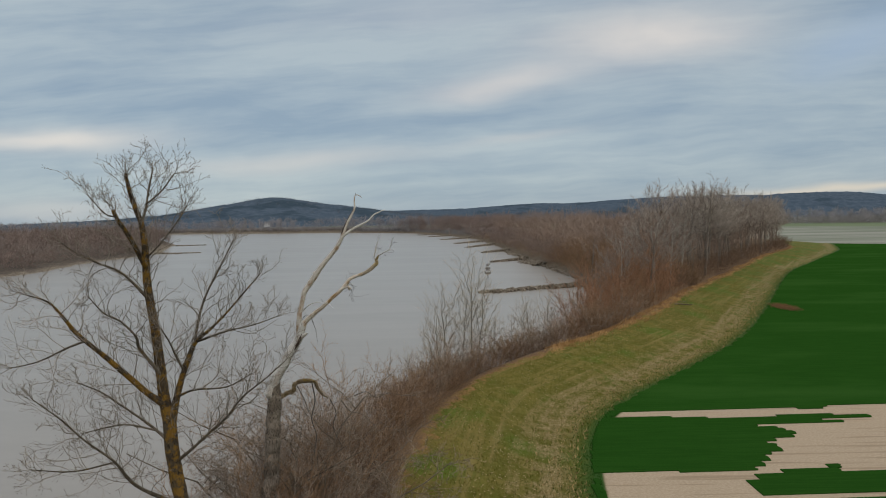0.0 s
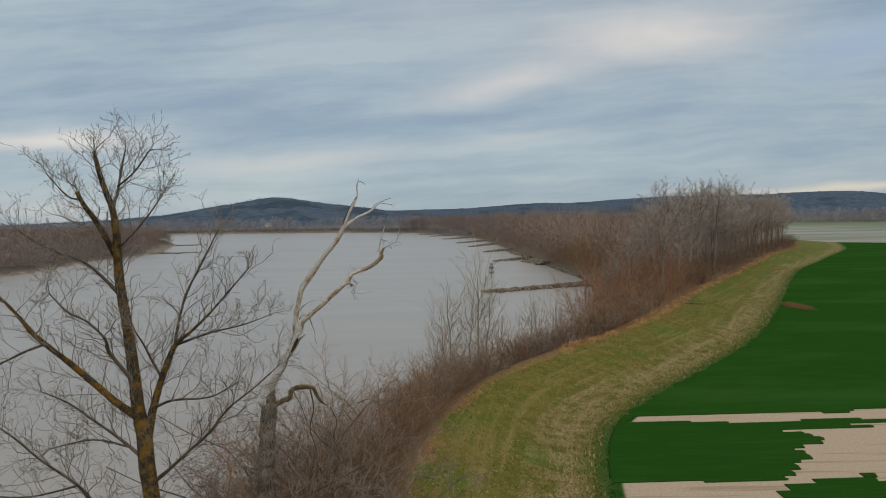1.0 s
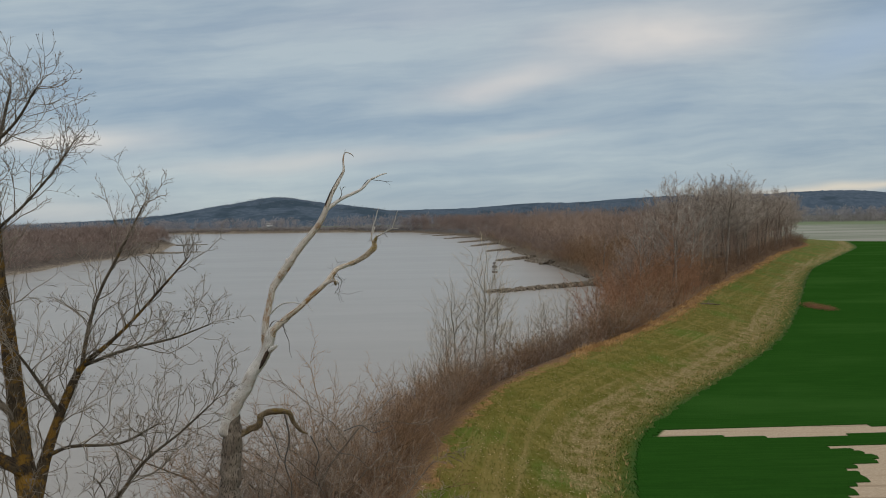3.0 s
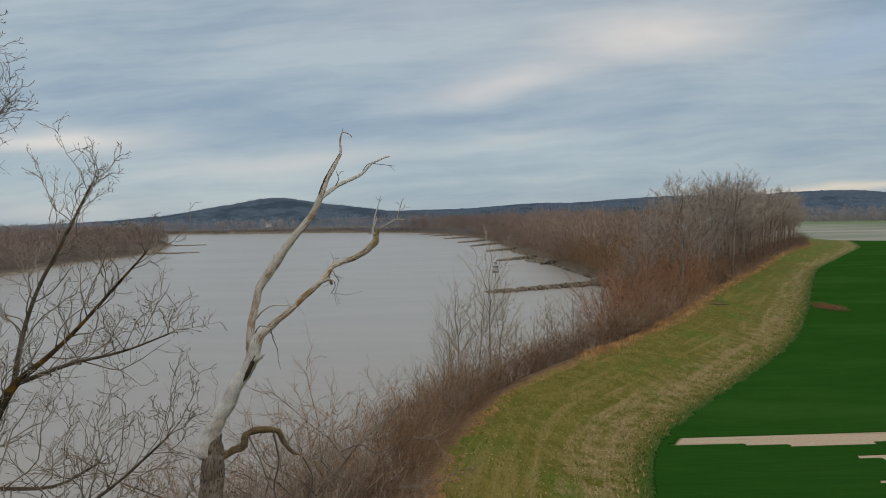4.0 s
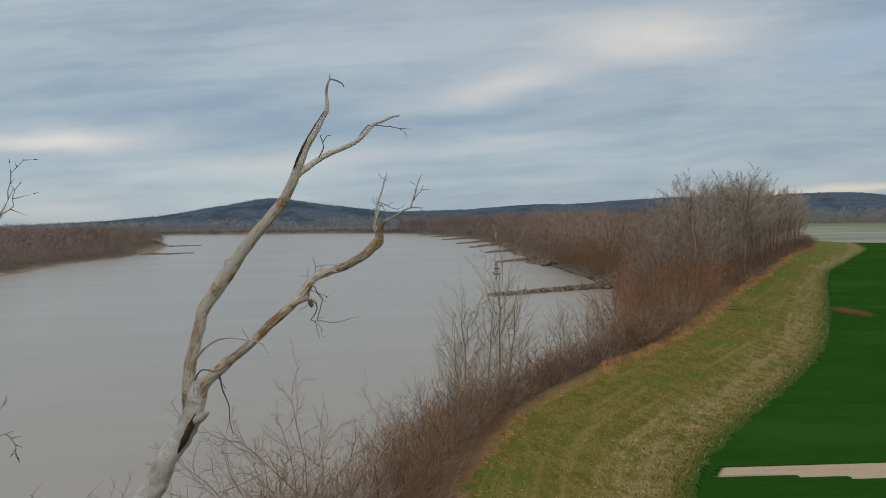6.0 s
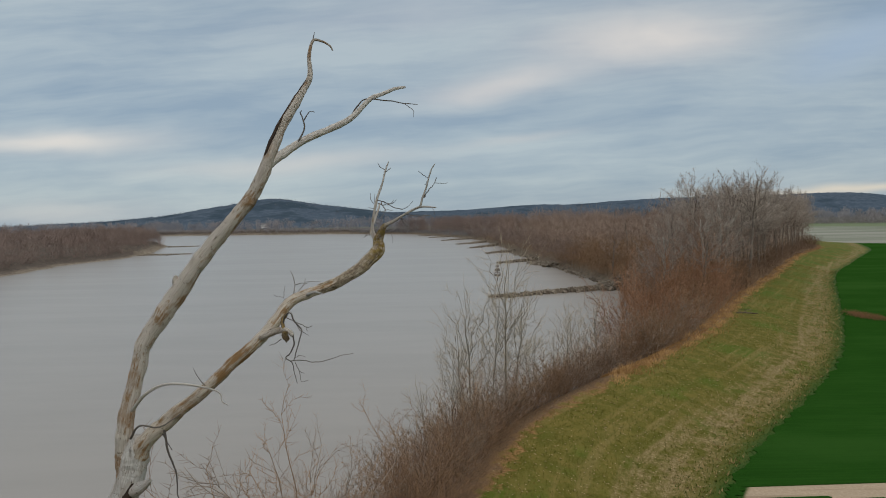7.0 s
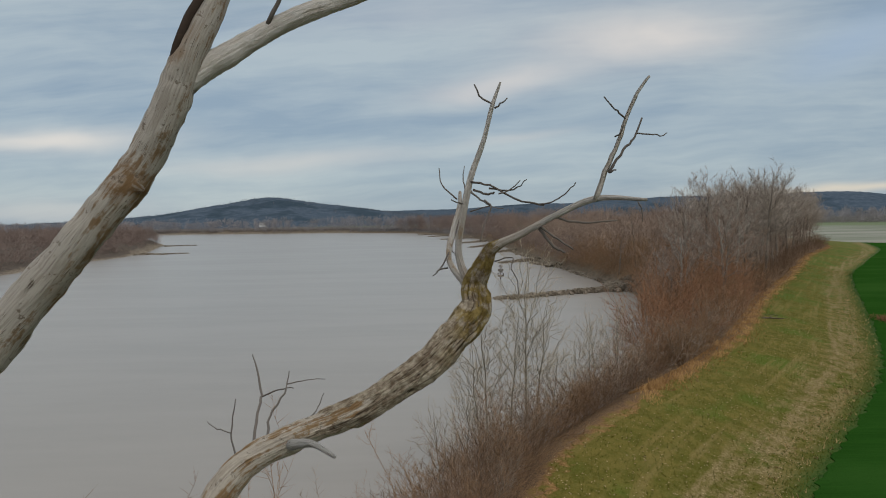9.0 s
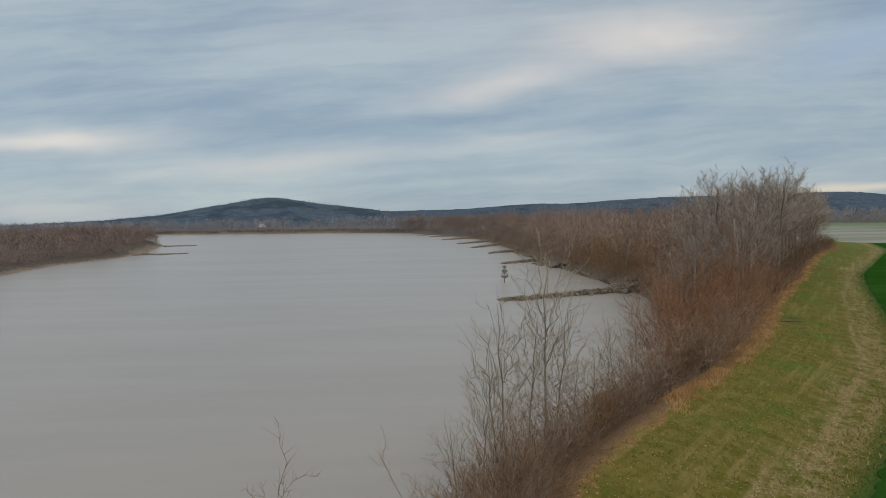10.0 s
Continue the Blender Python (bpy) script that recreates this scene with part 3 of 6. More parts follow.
# ---- the lay of the land ----
WATER = -3.5
BANK = smooth_line([(-6, -400), (-5.5, -60), (-4.6, 0), (-3.4, 16), (-2.6, 26.8), (-0.8, 37.8), (1.7, 45.6), (5.0, 50.8), (10.6, 57.6), (17.5, 65.8), (25.6, 76), (40, 99), (60, 128), (95, 180), (132, 234), (150, 330), (120, 520), (60, 760), (-40, 980), (-500, 1250), (-1500, 1500)], 4)
FIELD = smooth_line([(7, -400), (6.5, -60), (6.0, 0), (6.0, 20), (6.5, 29.6), (8.9, 39.4), (13.4, 46.4), (20.8, 54.6), (33.0, 69.0), (47.6, 91.2), (79, 141), (108, 178), (155, 242), (185, 330), (160, 520), (100, 760), (0, 1000), (-480, 1290), (-1500, 1560)], 4)
RIVER = smooth_line([(-11, -400), (-12, -60), (-12, 0), (-11.5, 16), (-10.5, 28), (-8.5, 38), (-5.5, 46), (-1.0, 53), (5, 61), (12, 71), (21, 88), (31, 115), (37, 140), (37, 185), (35, 221), (34, 261), (33, 316), (31, 395), (20, 535), (-28, 708), (-57, 760), (-135, 817), (-216, 846), (-303, 877), (-406, 918), (-800, 1050), (-1500, 1250)], 3)
FARSIDE = [(-1500, 900), (-700, 760), (-420, 640), (-265, 525), (-205, 470), (-197, 440), (-170, 370), (-157, 315), (-159, 272), (-147, 220), (-150, 150), (-160, 0), (-180, -400)]
CHANNEL = np.vstack([RIVER, np.array(FARSIDE, dtype=float)])


def to_line(x, y, line):
    """Distance to a line of points, the side (+ to the right of its way) and the length along it."""
    best = np.full(x.shape, 1e12)
    side, along = np.zeros(x.shape), np.zeros(x.shape)
    run = 0.0
    for (ax, ay), (bx, by) in zip(line[:-1], line[1:]):
        dx, dy = bx - ax, by - ay
        ll = dx * dx + dy * dy
        s = np.clip(((x - ax) * dx + (y - ay) * dy) / ll, 0, 1)
        ex, ey = x - ax - s * dx, y - ay - s * dy
        d2 = ex * ex + ey * ey
        hit = d2 < best
        best = np.where(hit, d2, best)
        side = np.where(hit, np.sign((x - ax) * -dy + (y - ay) * dx) * -1, side)
        along = np.where(hit, run + s * math.sqrt(ll), along)
        run += math.sqrt(ll)
    return np.sqrt(best), side, along


def in_channel(x, y):
    inside = np.zeros(x.shape, dtype=bool)
    px, py = CHANNEL[-1]
    for qx, qy in CHANNEL:
        cross = ((py > y) != (qy > y)) & (x < (qx - px) * (y - py) / (qy - py + 1e-12) + px)
        inside ^= cross
        px, py = qx, qy
    return inside


def ease(s):
    s = np.clip(s, 0, 1)
    return s * s * (3 - 2 * s)


def land(x, y):
    """Height of the ground and the measures its material goes by."""
    x, y = np.asarray(x, dtype=float), np.asarray(y, dtype=float)
    db, sb, along = to_line(x, y, BANK)
    df, sf, _ = to_line(x, y, FIELD)
    dr, sr, _ = to_line(x, y, RIVER)
    dc, _, _ = to_line(x, y, np.vstack([CHANNEL, CHANNEL[:1]]))
    wet = in_channel(x, y)
    across, field = db * sb, df * sf
    right = sr > 0
    shore = np.where(wet, -dc, dc)
    lobe = np.sin(x * 0.31 + 1.3 * np.sin(y * 0.13)) * 0.5 + np.sin(y * 0.23 + x * 0.11)
    berm = 1.5 * (1 - ease(np.where(field < 0, across / (across + df + 1e-6), 1.0)))
    rise = np.clip(dr / np.minimum(9.0, dr + db + 1e-6), 0, 1)
    bank = WATER + (1.5 - WATER) * (1 - (1 - rise) ** 1.6) + 0.15 * lobe * rise
    z_right = np.where(across > 0, berm, bank)
    z_left = WATER + 4.2 * ease(dc / np.where((x < -120) & (y < 350), 26.0, 10.0)) + 0.25 * lobe * ease(dc / 10.0)
    z = np.where(right, z_right, z_left)
    z = np.where(wet, WATER - np.minimum(dc * 0.25, 3.0), z)
    return z, along, across, field, shore


def height(x, y):
    return float(land(np.array([x]), np.array([y]))[0][0])


def spread_out(start, stop, first, factor):
    out, at, gap = [], start, first
    way_to = 1 if stop > start else -1
    while (stop - at) * way_to > 0:
        at += gap * way_to
        gap *= factor
        out.append(at)
    return out


gx = np.array(sorted(spread_out(-220, -4200, 9, 1.3) + list(np.arange(-220, -14, 5.0)) + list(np.arange(-14, 60, 0.5)) + list(np.arange(60, 170, 1.3)) + spread_out(170, 4200, 3, 1.22)))
gy = np.array(sorted(spread_out(14, -900, 1, 1.35) + list(np.arange(14, 110, 0.5)) + list(np.arange(110, 262, 1.5)) + list(np.arange(262, 900, 7.0)) + spread_out(900, 4600, 12, 1.25)))
GX, GY = np.meshgrid(gx, gy)
gz, galong, gacross, gfield, gshore = land(GX.ravel(), GY.ravel())
gv = np.stack([GX.ravel(), GY.ravel(), gz], axis=1)
nx, ny = len(gx), len(gy)
gi = (np.arange(ny - 1)[:, None] * nx + np.arange(nx - 1)[None, :]).ravel()
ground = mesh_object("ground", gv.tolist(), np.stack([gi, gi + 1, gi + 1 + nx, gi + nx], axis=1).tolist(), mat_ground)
for key, values in (("along", galong), ("across", gacross), ("field", gfield), ("shore", gshore), ("beyond", 0.665 * GX.ravel() + 0.747 * GY.ravel() - 312.0)):
    layer = ground.data.attributes.new(key, "FLOAT", "POINT")
    layer.data.foreach_set("value", values.astype(np.float32))
tagged(ground, "flat river bottom with mown grass strip, bare soil and muddy banks", "ground", kind="structure")

water = mesh_object("water", [(-4200, -900, WATER), (60, -900, WATER), (60, 1400, WATER), (-4200, 1400, WATER)], [(0, 1, 2, 3)], mat_water)
tagged(water, "wide grey-brown muddy river with a smooth surface", "river", kind="structure")


# ---- hills at the horizon ----
def ridge(name, y0, depth, profile, seed, label):
    """A wooded ridge: its crest follows (x, height) along y0."""
    p = np.array(profile, dtype=float)
    xs = np.linspace(p[0, 0], p[-1, 0], 260)
    crest = np.interp(xs, p[:, 0], p[:, 1])
    kernel = np.ones(9) / 9
    crest = np.convolve(np.pad(crest, 4, mode="edge"), kernel, mode="valid")
    rows = 26
    verts = []
    for j in range(rows):
        s = j / (rows - 1)
        rise_at = math.sin(min(s / 0.7, 1.0) * math.pi / 2) ** 1.3 if s <= 0.7 else math.cos((s - 0.7) / 0.3 * math.pi / 2)
        for i, xx in enumerate(xs):
            yy = y0 - depth * 0.7 + depth * s
            fold = noise.noise(Vector((xx * 0.006, yy * 0.006, seed))) * 0.16 * math.sin(math.pi * min(1, s / 0.7))
            tuft = noise.noise(Vector((xx * 0.12, yy * 0.12, seed))) * 3.0
            fade = min(1.0, 6 * min(i, len(xs) - 1 - i) / len(xs) + 0.02)
            verts.append((xx, yy, -1 + (crest[i] * max(0.0, rise_at + fold)) * (0.25 + 0.75 * fade) + tuft * rise_at))
    n = len(xs)
    faces = [(j * n + i, j * n + i + 1, (j + 1) * n + i + 1, (j + 1) * n + i) for j in range(rows - 1) for i in range(n - 1)]
    ob = mesh_object(name, verts, faces, mat_hazed_hill)
    tagged(ob, label, "hill", kind="structure")
    return crest, xs


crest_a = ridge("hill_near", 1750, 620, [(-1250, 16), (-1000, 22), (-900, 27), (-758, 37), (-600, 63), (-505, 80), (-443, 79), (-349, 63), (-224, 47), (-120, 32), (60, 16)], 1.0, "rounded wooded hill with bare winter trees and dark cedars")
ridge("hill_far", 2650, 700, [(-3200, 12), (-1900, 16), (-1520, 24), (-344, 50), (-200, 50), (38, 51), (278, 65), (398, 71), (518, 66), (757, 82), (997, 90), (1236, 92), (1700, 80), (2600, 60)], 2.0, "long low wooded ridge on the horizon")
ridge("hill_east", 2050, 420, [(700, 20), (951, 55), (1043, 70), (1134, 77), (1282, 81), (1374, 77), (1480, 66), (1800, 60), (2400, 40)], 3.0, "wooded hill beyond the fields, dark blue-grey with painted haze")


# ---- the wheat ----
def wheat_sheet(name, loops, top=0.05):
    """Standing crop: flat outlines raised over the soil, with closed sides."""
    bm = bmesh.new()
    for loop in loops:
        low = [bm.verts.new((x, y, -0.03)) for x, y in loop]
        high = [bm.verts.new((x, y, top)) for x, y in loop]
        face = bm.faces.new(high)
        for i in range(len(loop)):
            j = (i + 1) % len(loop)
            bm.faces.new((low[i], low[j], high[j], high[i]))
        bmesh.ops.triangulate(bm, faces=[face])
    bmesh.ops.recalc_face_normals(bm, faces=bm.faces)
    me = bpy.data.meshes.new(name)
    bm.to_mesh(me)
    bm.free()
    me.materials.append(mat_wheat)
    return new(name, me)


def drill_line(x, r):
    return (x, r + 0.03 * x)


# bare gaps in the drilled rows: from, to, and where bare soil begins and ends along the row
GAPS = [(28.6, 29.15, (8.0, 99)), (29.15, 30.9, (8.0, 15.6)), (30.9, 31.6, (8.0, 16.4)), (31.6, 32.1, (7.8, 18.1), (21.4, 99)),
        (32.1, 32.35, (7.7, 12.6), (17.0, 20.9), (21.6, 99)), (32.35, 32.6, (17.0, 20.9), (21.7, 99)), (32.6, 33.3, (17.7, 99)), (33.3, 34.2, (18.3, 99)),
        (34.2, 34.6, (18.9, 99)), (34.6, 35.5, (19.8, 99)), (35.5, 35.85, (20.0, 99)), (35.85, 36.2, (19.4, 99)), (36.2, 36.75, (20.4, 99)),
        (36.75, 37.3, (21.7, 99)), (37.3, 37.9, (22.2, 99)), (37.9, 38.4, (21.9, 99)), (38.4, 38.75, (21.6, 99)), (38.75, 39.2, (20.5, 99)),
        (39.2, 39.6, (26.5, 99)), (39.6, 40.0, (25.3, 99)), (40.0, 40.6, (28.9, 99)), (40.6, 40.95, (18.0, 22.7), (26.7, 99)), (40.95, 41.25, (15.6, 99)),
        (41.25, 41.6, (11.4, 99)), (41.6, 42.05, (12.0, 99)), (42.05, 42.45, (12.2, 25.0), (26.9, 99)), (42.45, 42.75, (27.5, 99))]
FIELD_FINE = FIELD[(FIELD[:, 1] > -420) & (FIELD[:, 1] < 330)]


def field_edge(y):
    return float(np.interp(y, FIELD_FINE[:, 1], FIELD_FINE[:, 0])) + 0.95


loops = []
rng = np.random.default_rng(4)
for lo, hi, *gaps in GAPS:
    at = [field_edge(lo + 0.3)]
    for a, b in gaps:
        at += [a + rng.normal(0, 0.05), b]
    at.append(130.0)
    for a, b in zip(at[0::2], at[1::2]):
        if b - a > 0.3 and a < 99:
            loops.append([drill_line(a, lo), drill_line(b - 0.12, lo), drill_line(b, (lo + hi) / 2), drill_line(b - 0.1, hi), drill_line(a, hi)])
edge = smooth_line(FIELD_FINE, 14)
edge = edge[(edge[:, 1] > 43.4) & (0.665 * edge[:, 0] + 0.747 * edge[:, 1] < 311)]
north = [(x + 0.95 + 0.5 * noise.noise(Vector((x * 0.9, y * 0.9, 0))) + 0.14 * noise.noise(Vector((x * 3.1, y * 3.1, 5))), y) for x, y in edge]
far_a = (north[-1][0] + 12.0, (312.0 - 0.665 * (north[-1][0] + 12.0)) / 0.747)
far_b = (420.0, (312.0 - 0.665 * 420.0) / 0.747)
loops.append([drill_line(field_edge(43.3), 42.75), drill_line(130.0, 42.75), (420.0, 46.65), far_b, far_a] + north[::-1])
south = [(x + 0.95, y) for x, y in FIELD_FINE if y < 28.6]
loops.append(south + [drill_line(field_edge(28.8), 28.6), drill_line(420.0, 28.6), (420, -400)])
wheat = tagged(wheat_sheet("wheat_field", loops), "dark green young winter wheat with stepped bare gaps", "crop", kind="stuff")


# ---- rock dikes in the river ----
def rock_dike(a, b, width, tall, seed, label="low brown rubble dike reaching into the river"):
    """A low rubble dike from its root at a to its tip at b: heaped angular stones joined into one body."""
    r = np.random.default_rng(seed)
    a, b = np.array(a, dtype=float), np.array(b, dtype=float)
    length = np.linalg.norm(b - a)
    d = (b - a) / length
    side = np.array((-d[1], d[0]))
    verts, faces = [], []
    cube = [(-1, -1, -1), (1, -1, -1), (1, 1, -1), (-1, 1, -1), (-0.8, -0.8, 1), (0.8, -0.8, 1), (0.8, 0.8, 1), (-0.8, 0.8, 1)]
    quads = [(0, 3, 2, 1), (4, 5, 6, 7), (0, 1, 5, 4), (1, 2, 6, 5), (2, 3, 7, 6), (3, 0, 4, 7)]
    bend = r.normal(0, 0.03 * length)
    for _ in range(int(length * width * 4.5)):
        s = r.uniform(0, 1)
        o = r.normal(0, 0.30)
        top = tall * (1 - 0.75 * s) * max(0.1, 1 - (o / 0.7) ** 2)
        c = a + d * length * s + side * (o * width + bend * math.sin(s * 3.0))
        size = r.uniform(0.25, 0.6, 3) * (1.0 if length < 60 else 1.5)
        turn = Euler((r.uniform(-0.6, 0.6), r.uniform(-0.6, 0.6), r.uniform(0, 6.3))).to_matrix()
        base = len(verts)
        for q in cube:
            w = turn @ Vector([q[k] * size[k] * r.uniform(0.7, 1.15) for k in range(3)])
            verts.append((c[0] + w.x, c[1] + w.y, WATER + top - 0.25 + w.z))
        faces += [tuple(base + i for i in f) for f in quads]
    root = tagged(new("rock_dike"), label, "dike", "river dikes")
    root.location = (a[0], a[1], WATER)
    core = Tubes()
    s = np.linspace(0, 1, 12)
    mid = np.stack([d[0] * length * s + side[0] * bend * np.sin(s * 3), d[1] * length * s + side[1] * bend * np.sin(s * 3), -0.5 + 0 * s], axis=1)
    core.add(mid, (0.45 + tall * 0.55) * (1 - 0.55 * s), 8, 0.1, r)
    under(core.build("core", mat_rock), root)
    rubble = mesh_object("rubble", [(x - a[0], y - a[1], z - WATER) for x, y, z in verts], faces, mat_rock, smooth=False)
    tagged(rubble, kind="stuff")
    under(rubble, root)
    return root


for k, (a, b, w, t) in enumerate((((38, 152.6), (8.6, 140.4), 2.4, 1.0), ((34.5, 249), (18.5, 237.4), 2.4, 1.1), ((33.5, 312), (18.6, 301), 2.6, 1.1), ((32, 388), (13.7, 357.5), 3.0, 1.1),
                                  ((29, 444), (8.2, 413), 3.2, 1.1), ((23, 520), (-1.1, 491.4), 3.4, 1.1), ((14, 592), (-13.4, 571.5), 3.6, 1.1), ((2, 655), (-26, 636), 4, 1.1))):
    rock_dike(a, b, w, t, 20 + k)
for k, (a, b, w, t) in enumerate((((-199, 455), (-181, 466), 2.4, 0.5), ((-164, 352), (-147, 340), 2.0, 0.4), ((-164, 340), (-139, 350), 1.6, 0.4))):
    rock_dike(a, b, w, t, 40 + k)
rock_dike((41, 158), (33, 150), 5.0, 2.6, 50)
rock_dike((35, 215), (31, 236), 4.0, 1.6, 51)
for k, (a, b) in enumerate((((37.5, 160), (37.0, 188), ), ((36.8, 186), (35.2, 222)), ((35.0, 240), (33.8, 275)), ((33.6, 270), (32.6, 318)))):
    rock_dike(a, b, 2.6, 0.3, 60 + k, "brown rubble and broken rock along the bank foot")


# ---- far woods: uncounted bare trees, each a spray of upright slivers on a stem ----
def far_woods(name, spots, material, slivers, seed, label, width=0.16, tuft=0.3):
    r = np.random.default_rng(seed)
    spots = np.asarray(spots, dtype=float)
    n = len(spots)
    k = slivers + 1
    base = np.repeat(spots[:, :3], k, axis=0)
    tall = np.repeat(spots[:, 3], k)
    first = np.tile(np.arange(k) == 0, n)
    ball = r.normal(0, 1, (n * k, 3))
    ball /= np.linalg.norm(ball, axis=1)[:, None]
    deep = r.uniform(0.12, 1.0, n * k) ** 0.45
    squat = np.repeat(r.uniform(0.75, 1.3, n), k)
    ang = r.uniform(0, 2 * np.pi, n * k)
    foot = base + ball * deep[:, None] * np.stack([tall * tuft * squat, tall * tuft * squat, tall * 0.46], axis=1) + np.stack([0 * tall, 0 * tall, tall * 0.46], axis=1)
    lean = ball * np.array((0.8, 0.8, 0.5)) + np.array((0, 0, 0.55)) + r.normal(0, 0.42, (n * k, 3))
    lean /= np.linalg.norm(lean, axis=1)[:, None]
    long = tall * r.uniform(0.07, 0.22, n * k)
    foot[first], lean[first], long[first] = base[first] - np.array((0, 0, 0.5)), np.array((0.0, 0.0, 1.0)), tall[first] * 0.6
    wide = np.where(first, tall * 0.006, width * r.uniform(0.5, 1.3, n * k))
    top = foot + lean * long[:, None]
    a = np.stack([np.cos(ang), np.sin(ang), np.zeros(n * k)], axis=1)
    b = np.stack([-np.sin(ang), np.cos(ang), np.zeros(n * k)], axis=1)
    v = np.stack([foot + a * wide[:, None], foot + (b - a * 0.5) * wide[:, None], foot - (b + a * 0.5) * wide[:, None], top], axis=1).reshape(-1, 3)
    i = np.arange(n * k)[:, None] * 4
    f = np.concatenate([i + np.array([[0, 1, 3]]), i + np.array([[1, 2, 3]]), i + np.array([[2, 0, 3]])]).tolist()
    ob = mesh_object(name, v.tolist(), f, material, smooth=False)
    ob.data.attributes.new("tone", "FLOAT", "POINT").data.foreach_set("value", np.repeat(r.uniform(0.05, 1.0, n), k * 4).astype(np.float32))
    return tagged(ob, label, "woods", kind="stuff")


def spots_in(box, count, seed, tall, keep, spare=12):
    """Random places in a box where keep(across, field, shore, x, y) holds, with their ground and a height."""
    r = np.random.default_rng(seed)
    x, y = r.uniform(box[0], box[1], count * spare), r.uniform(box[2], box[3], count * spare)
    z, _, across, field, shore = land(x, y)
    ok = np.nonzero(keep(across, field, shore, x, y))[0][:count]
    return np.stack([x[ok], y[ok], z[ok], r.uniform(tall[0], tall[1], len(ok))], axis=1)


far_woods("woods", spots_in((15, 150, 140, 420), 420, 1, (9.0, 17.5), lambda ac, fi, sh, x, y: (ac < -3) & (sh > 5) & (x < 0.57 * y + 4)), mat_near_wood, 240, 61, "dense bare brown woods along the river bank", 0.05, 0.34)
far_woods("bank_brush", spots_in((16, 56, 92, 215), 420, 11, (3.0, 8.0), lambda ac, fi, sh, x, y: (ac < -2) & (sh > 0.3) & (sh < 12), 30), mat_brush, 110, 71, "red-brown brush crowding down the bank by the dikes", 0.03, 0.45)
far_woods("bank_brush", spots_in((34, 135, 90, 236), 420, 12, (2.0, 4.6), lambda ac, fi, sh, x, y: (ac < -0.8) & (ac > -6), 30), mat_under, 90, 72, "dark brown brush along the edge of the woods", 0.02, 0.5)
far_woods("bank_brush", spots_in((20, 60, 200, 420), 300, 7, (3.0, 8.0), lambda ac, fi, sh, x, y: (ac < -2) & (sh > 0.8) & (sh < 9), 30), mat_far_wood, 60, 67, "low brown brush down to the water line", 0.06, 0.42)
far_woods("bank_brush", spots_in((-60, 60, 400, 780), 260, 8, (3.0, 8.0), lambda ac, fi, sh, x, y: (ac < -2) & (sh > 0.8) & (sh < 9), 60), mat_far_wood, 40, 68, "low brown brush along the river bend", 0.12, 0.42)
far_woods("bank_brush", spots_in((-260, -140, 180, 480), 300, 10, (3.0, 7.0), lambda ac, fi, sh, x, y: (sh > 8) & (sh < 22) & (x < -150), 40), mat_far_wood, 60, 70, "low brown brush behind the muddy beach", 0.1, 0.5)
far_woods("bank_brush", spots_in((-700, 0, 740, 1050), 480, 9, (4.0, 9.0), lambda ac, fi, sh, x, y: (sh > 0.8) & (sh < 9) & (y > 740), 80), mat_hazed_far_bank, 30, 69, "low brush along the far shore, greyed by painted haze", 0.3, 0.5)
far_woods("woods", spots_in((-60, 60, 400, 800), 330, 2, (11, 18), lambda ac, fi, sh, x, y: (ac < 0) & (sh > 3) & (sh < 75)), mat_far_wood, 110, 62, "bare brown woods along the distant river bend", 0.13)
far_woods("woods", spots_in((-330, -190, 370, 560), 230, 13, (7, 12), lambda ac, fi, sh, x, y: (sh > 1.5) & (sh < 60) & (x < -150) & (ac < 0)), mat_far_wood, 100, 73, "bare brown woods on the low point of the opposite bank", 0.13)
far_woods("woods", spots_in((-420, -140, 190, 640), 380, 3, (6, 14), lambda ac, fi, sh, x, y: (sh > np.where(y > 345, 3, 10)) & (sh < 90) & (x < -150) & (ac < 0)), mat_far_wood, 120, 63, "bare brown woods on the opposite low bank", 0.12)
far_woods("woods", spots_in((-1100, 60, 700, 1250), 560, 4, (12, 20), lambda ac, fi, sh, x, y: (sh > 4) & (sh < 38) & (y > 740) & (ac < 60)), mat_hazed_far_bank, 70, 64, "bare woods along the far shore, greyed by painted haze", 0.28)
far_woods("woods", spots_in((240, 900, 640, 820), 380, 5, (11, 21), lambda ac, fi, sh, x, y: (y > 690 - 0.1 * x + 30) & (x > 300)), mat_hazed_far_bank, 70, 65, "bare woods beyond the pale fields, greyed by painted haze", 0.3)


def hill_spots(crest, xs, y0, depth, count, seed, tall):
    r = np.random.default_rng(seed)
    x = r.uniform(xs[0], xs[-1], count)
    s = np.clip(r.normal(0.62, 0.12, count), 0.2, 0.78)
    z = np.interp(x, xs, crest) * np.sin(np.minimum(s / 0.7, 1) * np.pi / 2) ** 1.3 - 7
    return np.stack([x, y0 - depth * 0.7 + depth * s, z, r.uniform(tall[0], tall[1], count)], axis=1)


far_woods("hill_woods", hill_spots(crest_a[0], crest_a[1], 1750, 620, 1300, 6, (7, 12)), mat_hazed_hill_wood, 16, 66, "thin winter woods on the hill, tinted blue-grey with haze", 0.5, 0.5)


# ---- bare trees of the river bank ----
def bank_point(s_y, across):
    """A place at a given northing of the bank line, so far to its side."""
    i = int(np.searchsorted(BANK[:, 1], s_y)) - 1
    a, b = BANK[i], BANK[i + 1]
    w = (s_y - a[1]) / (b[1] - a[1])
    p = a * (1 - w) + b * w
    d = (b - a) / np.linalg.norm(b - a)
    return p[0] + d[1] * across, p[1] - d[0] * across


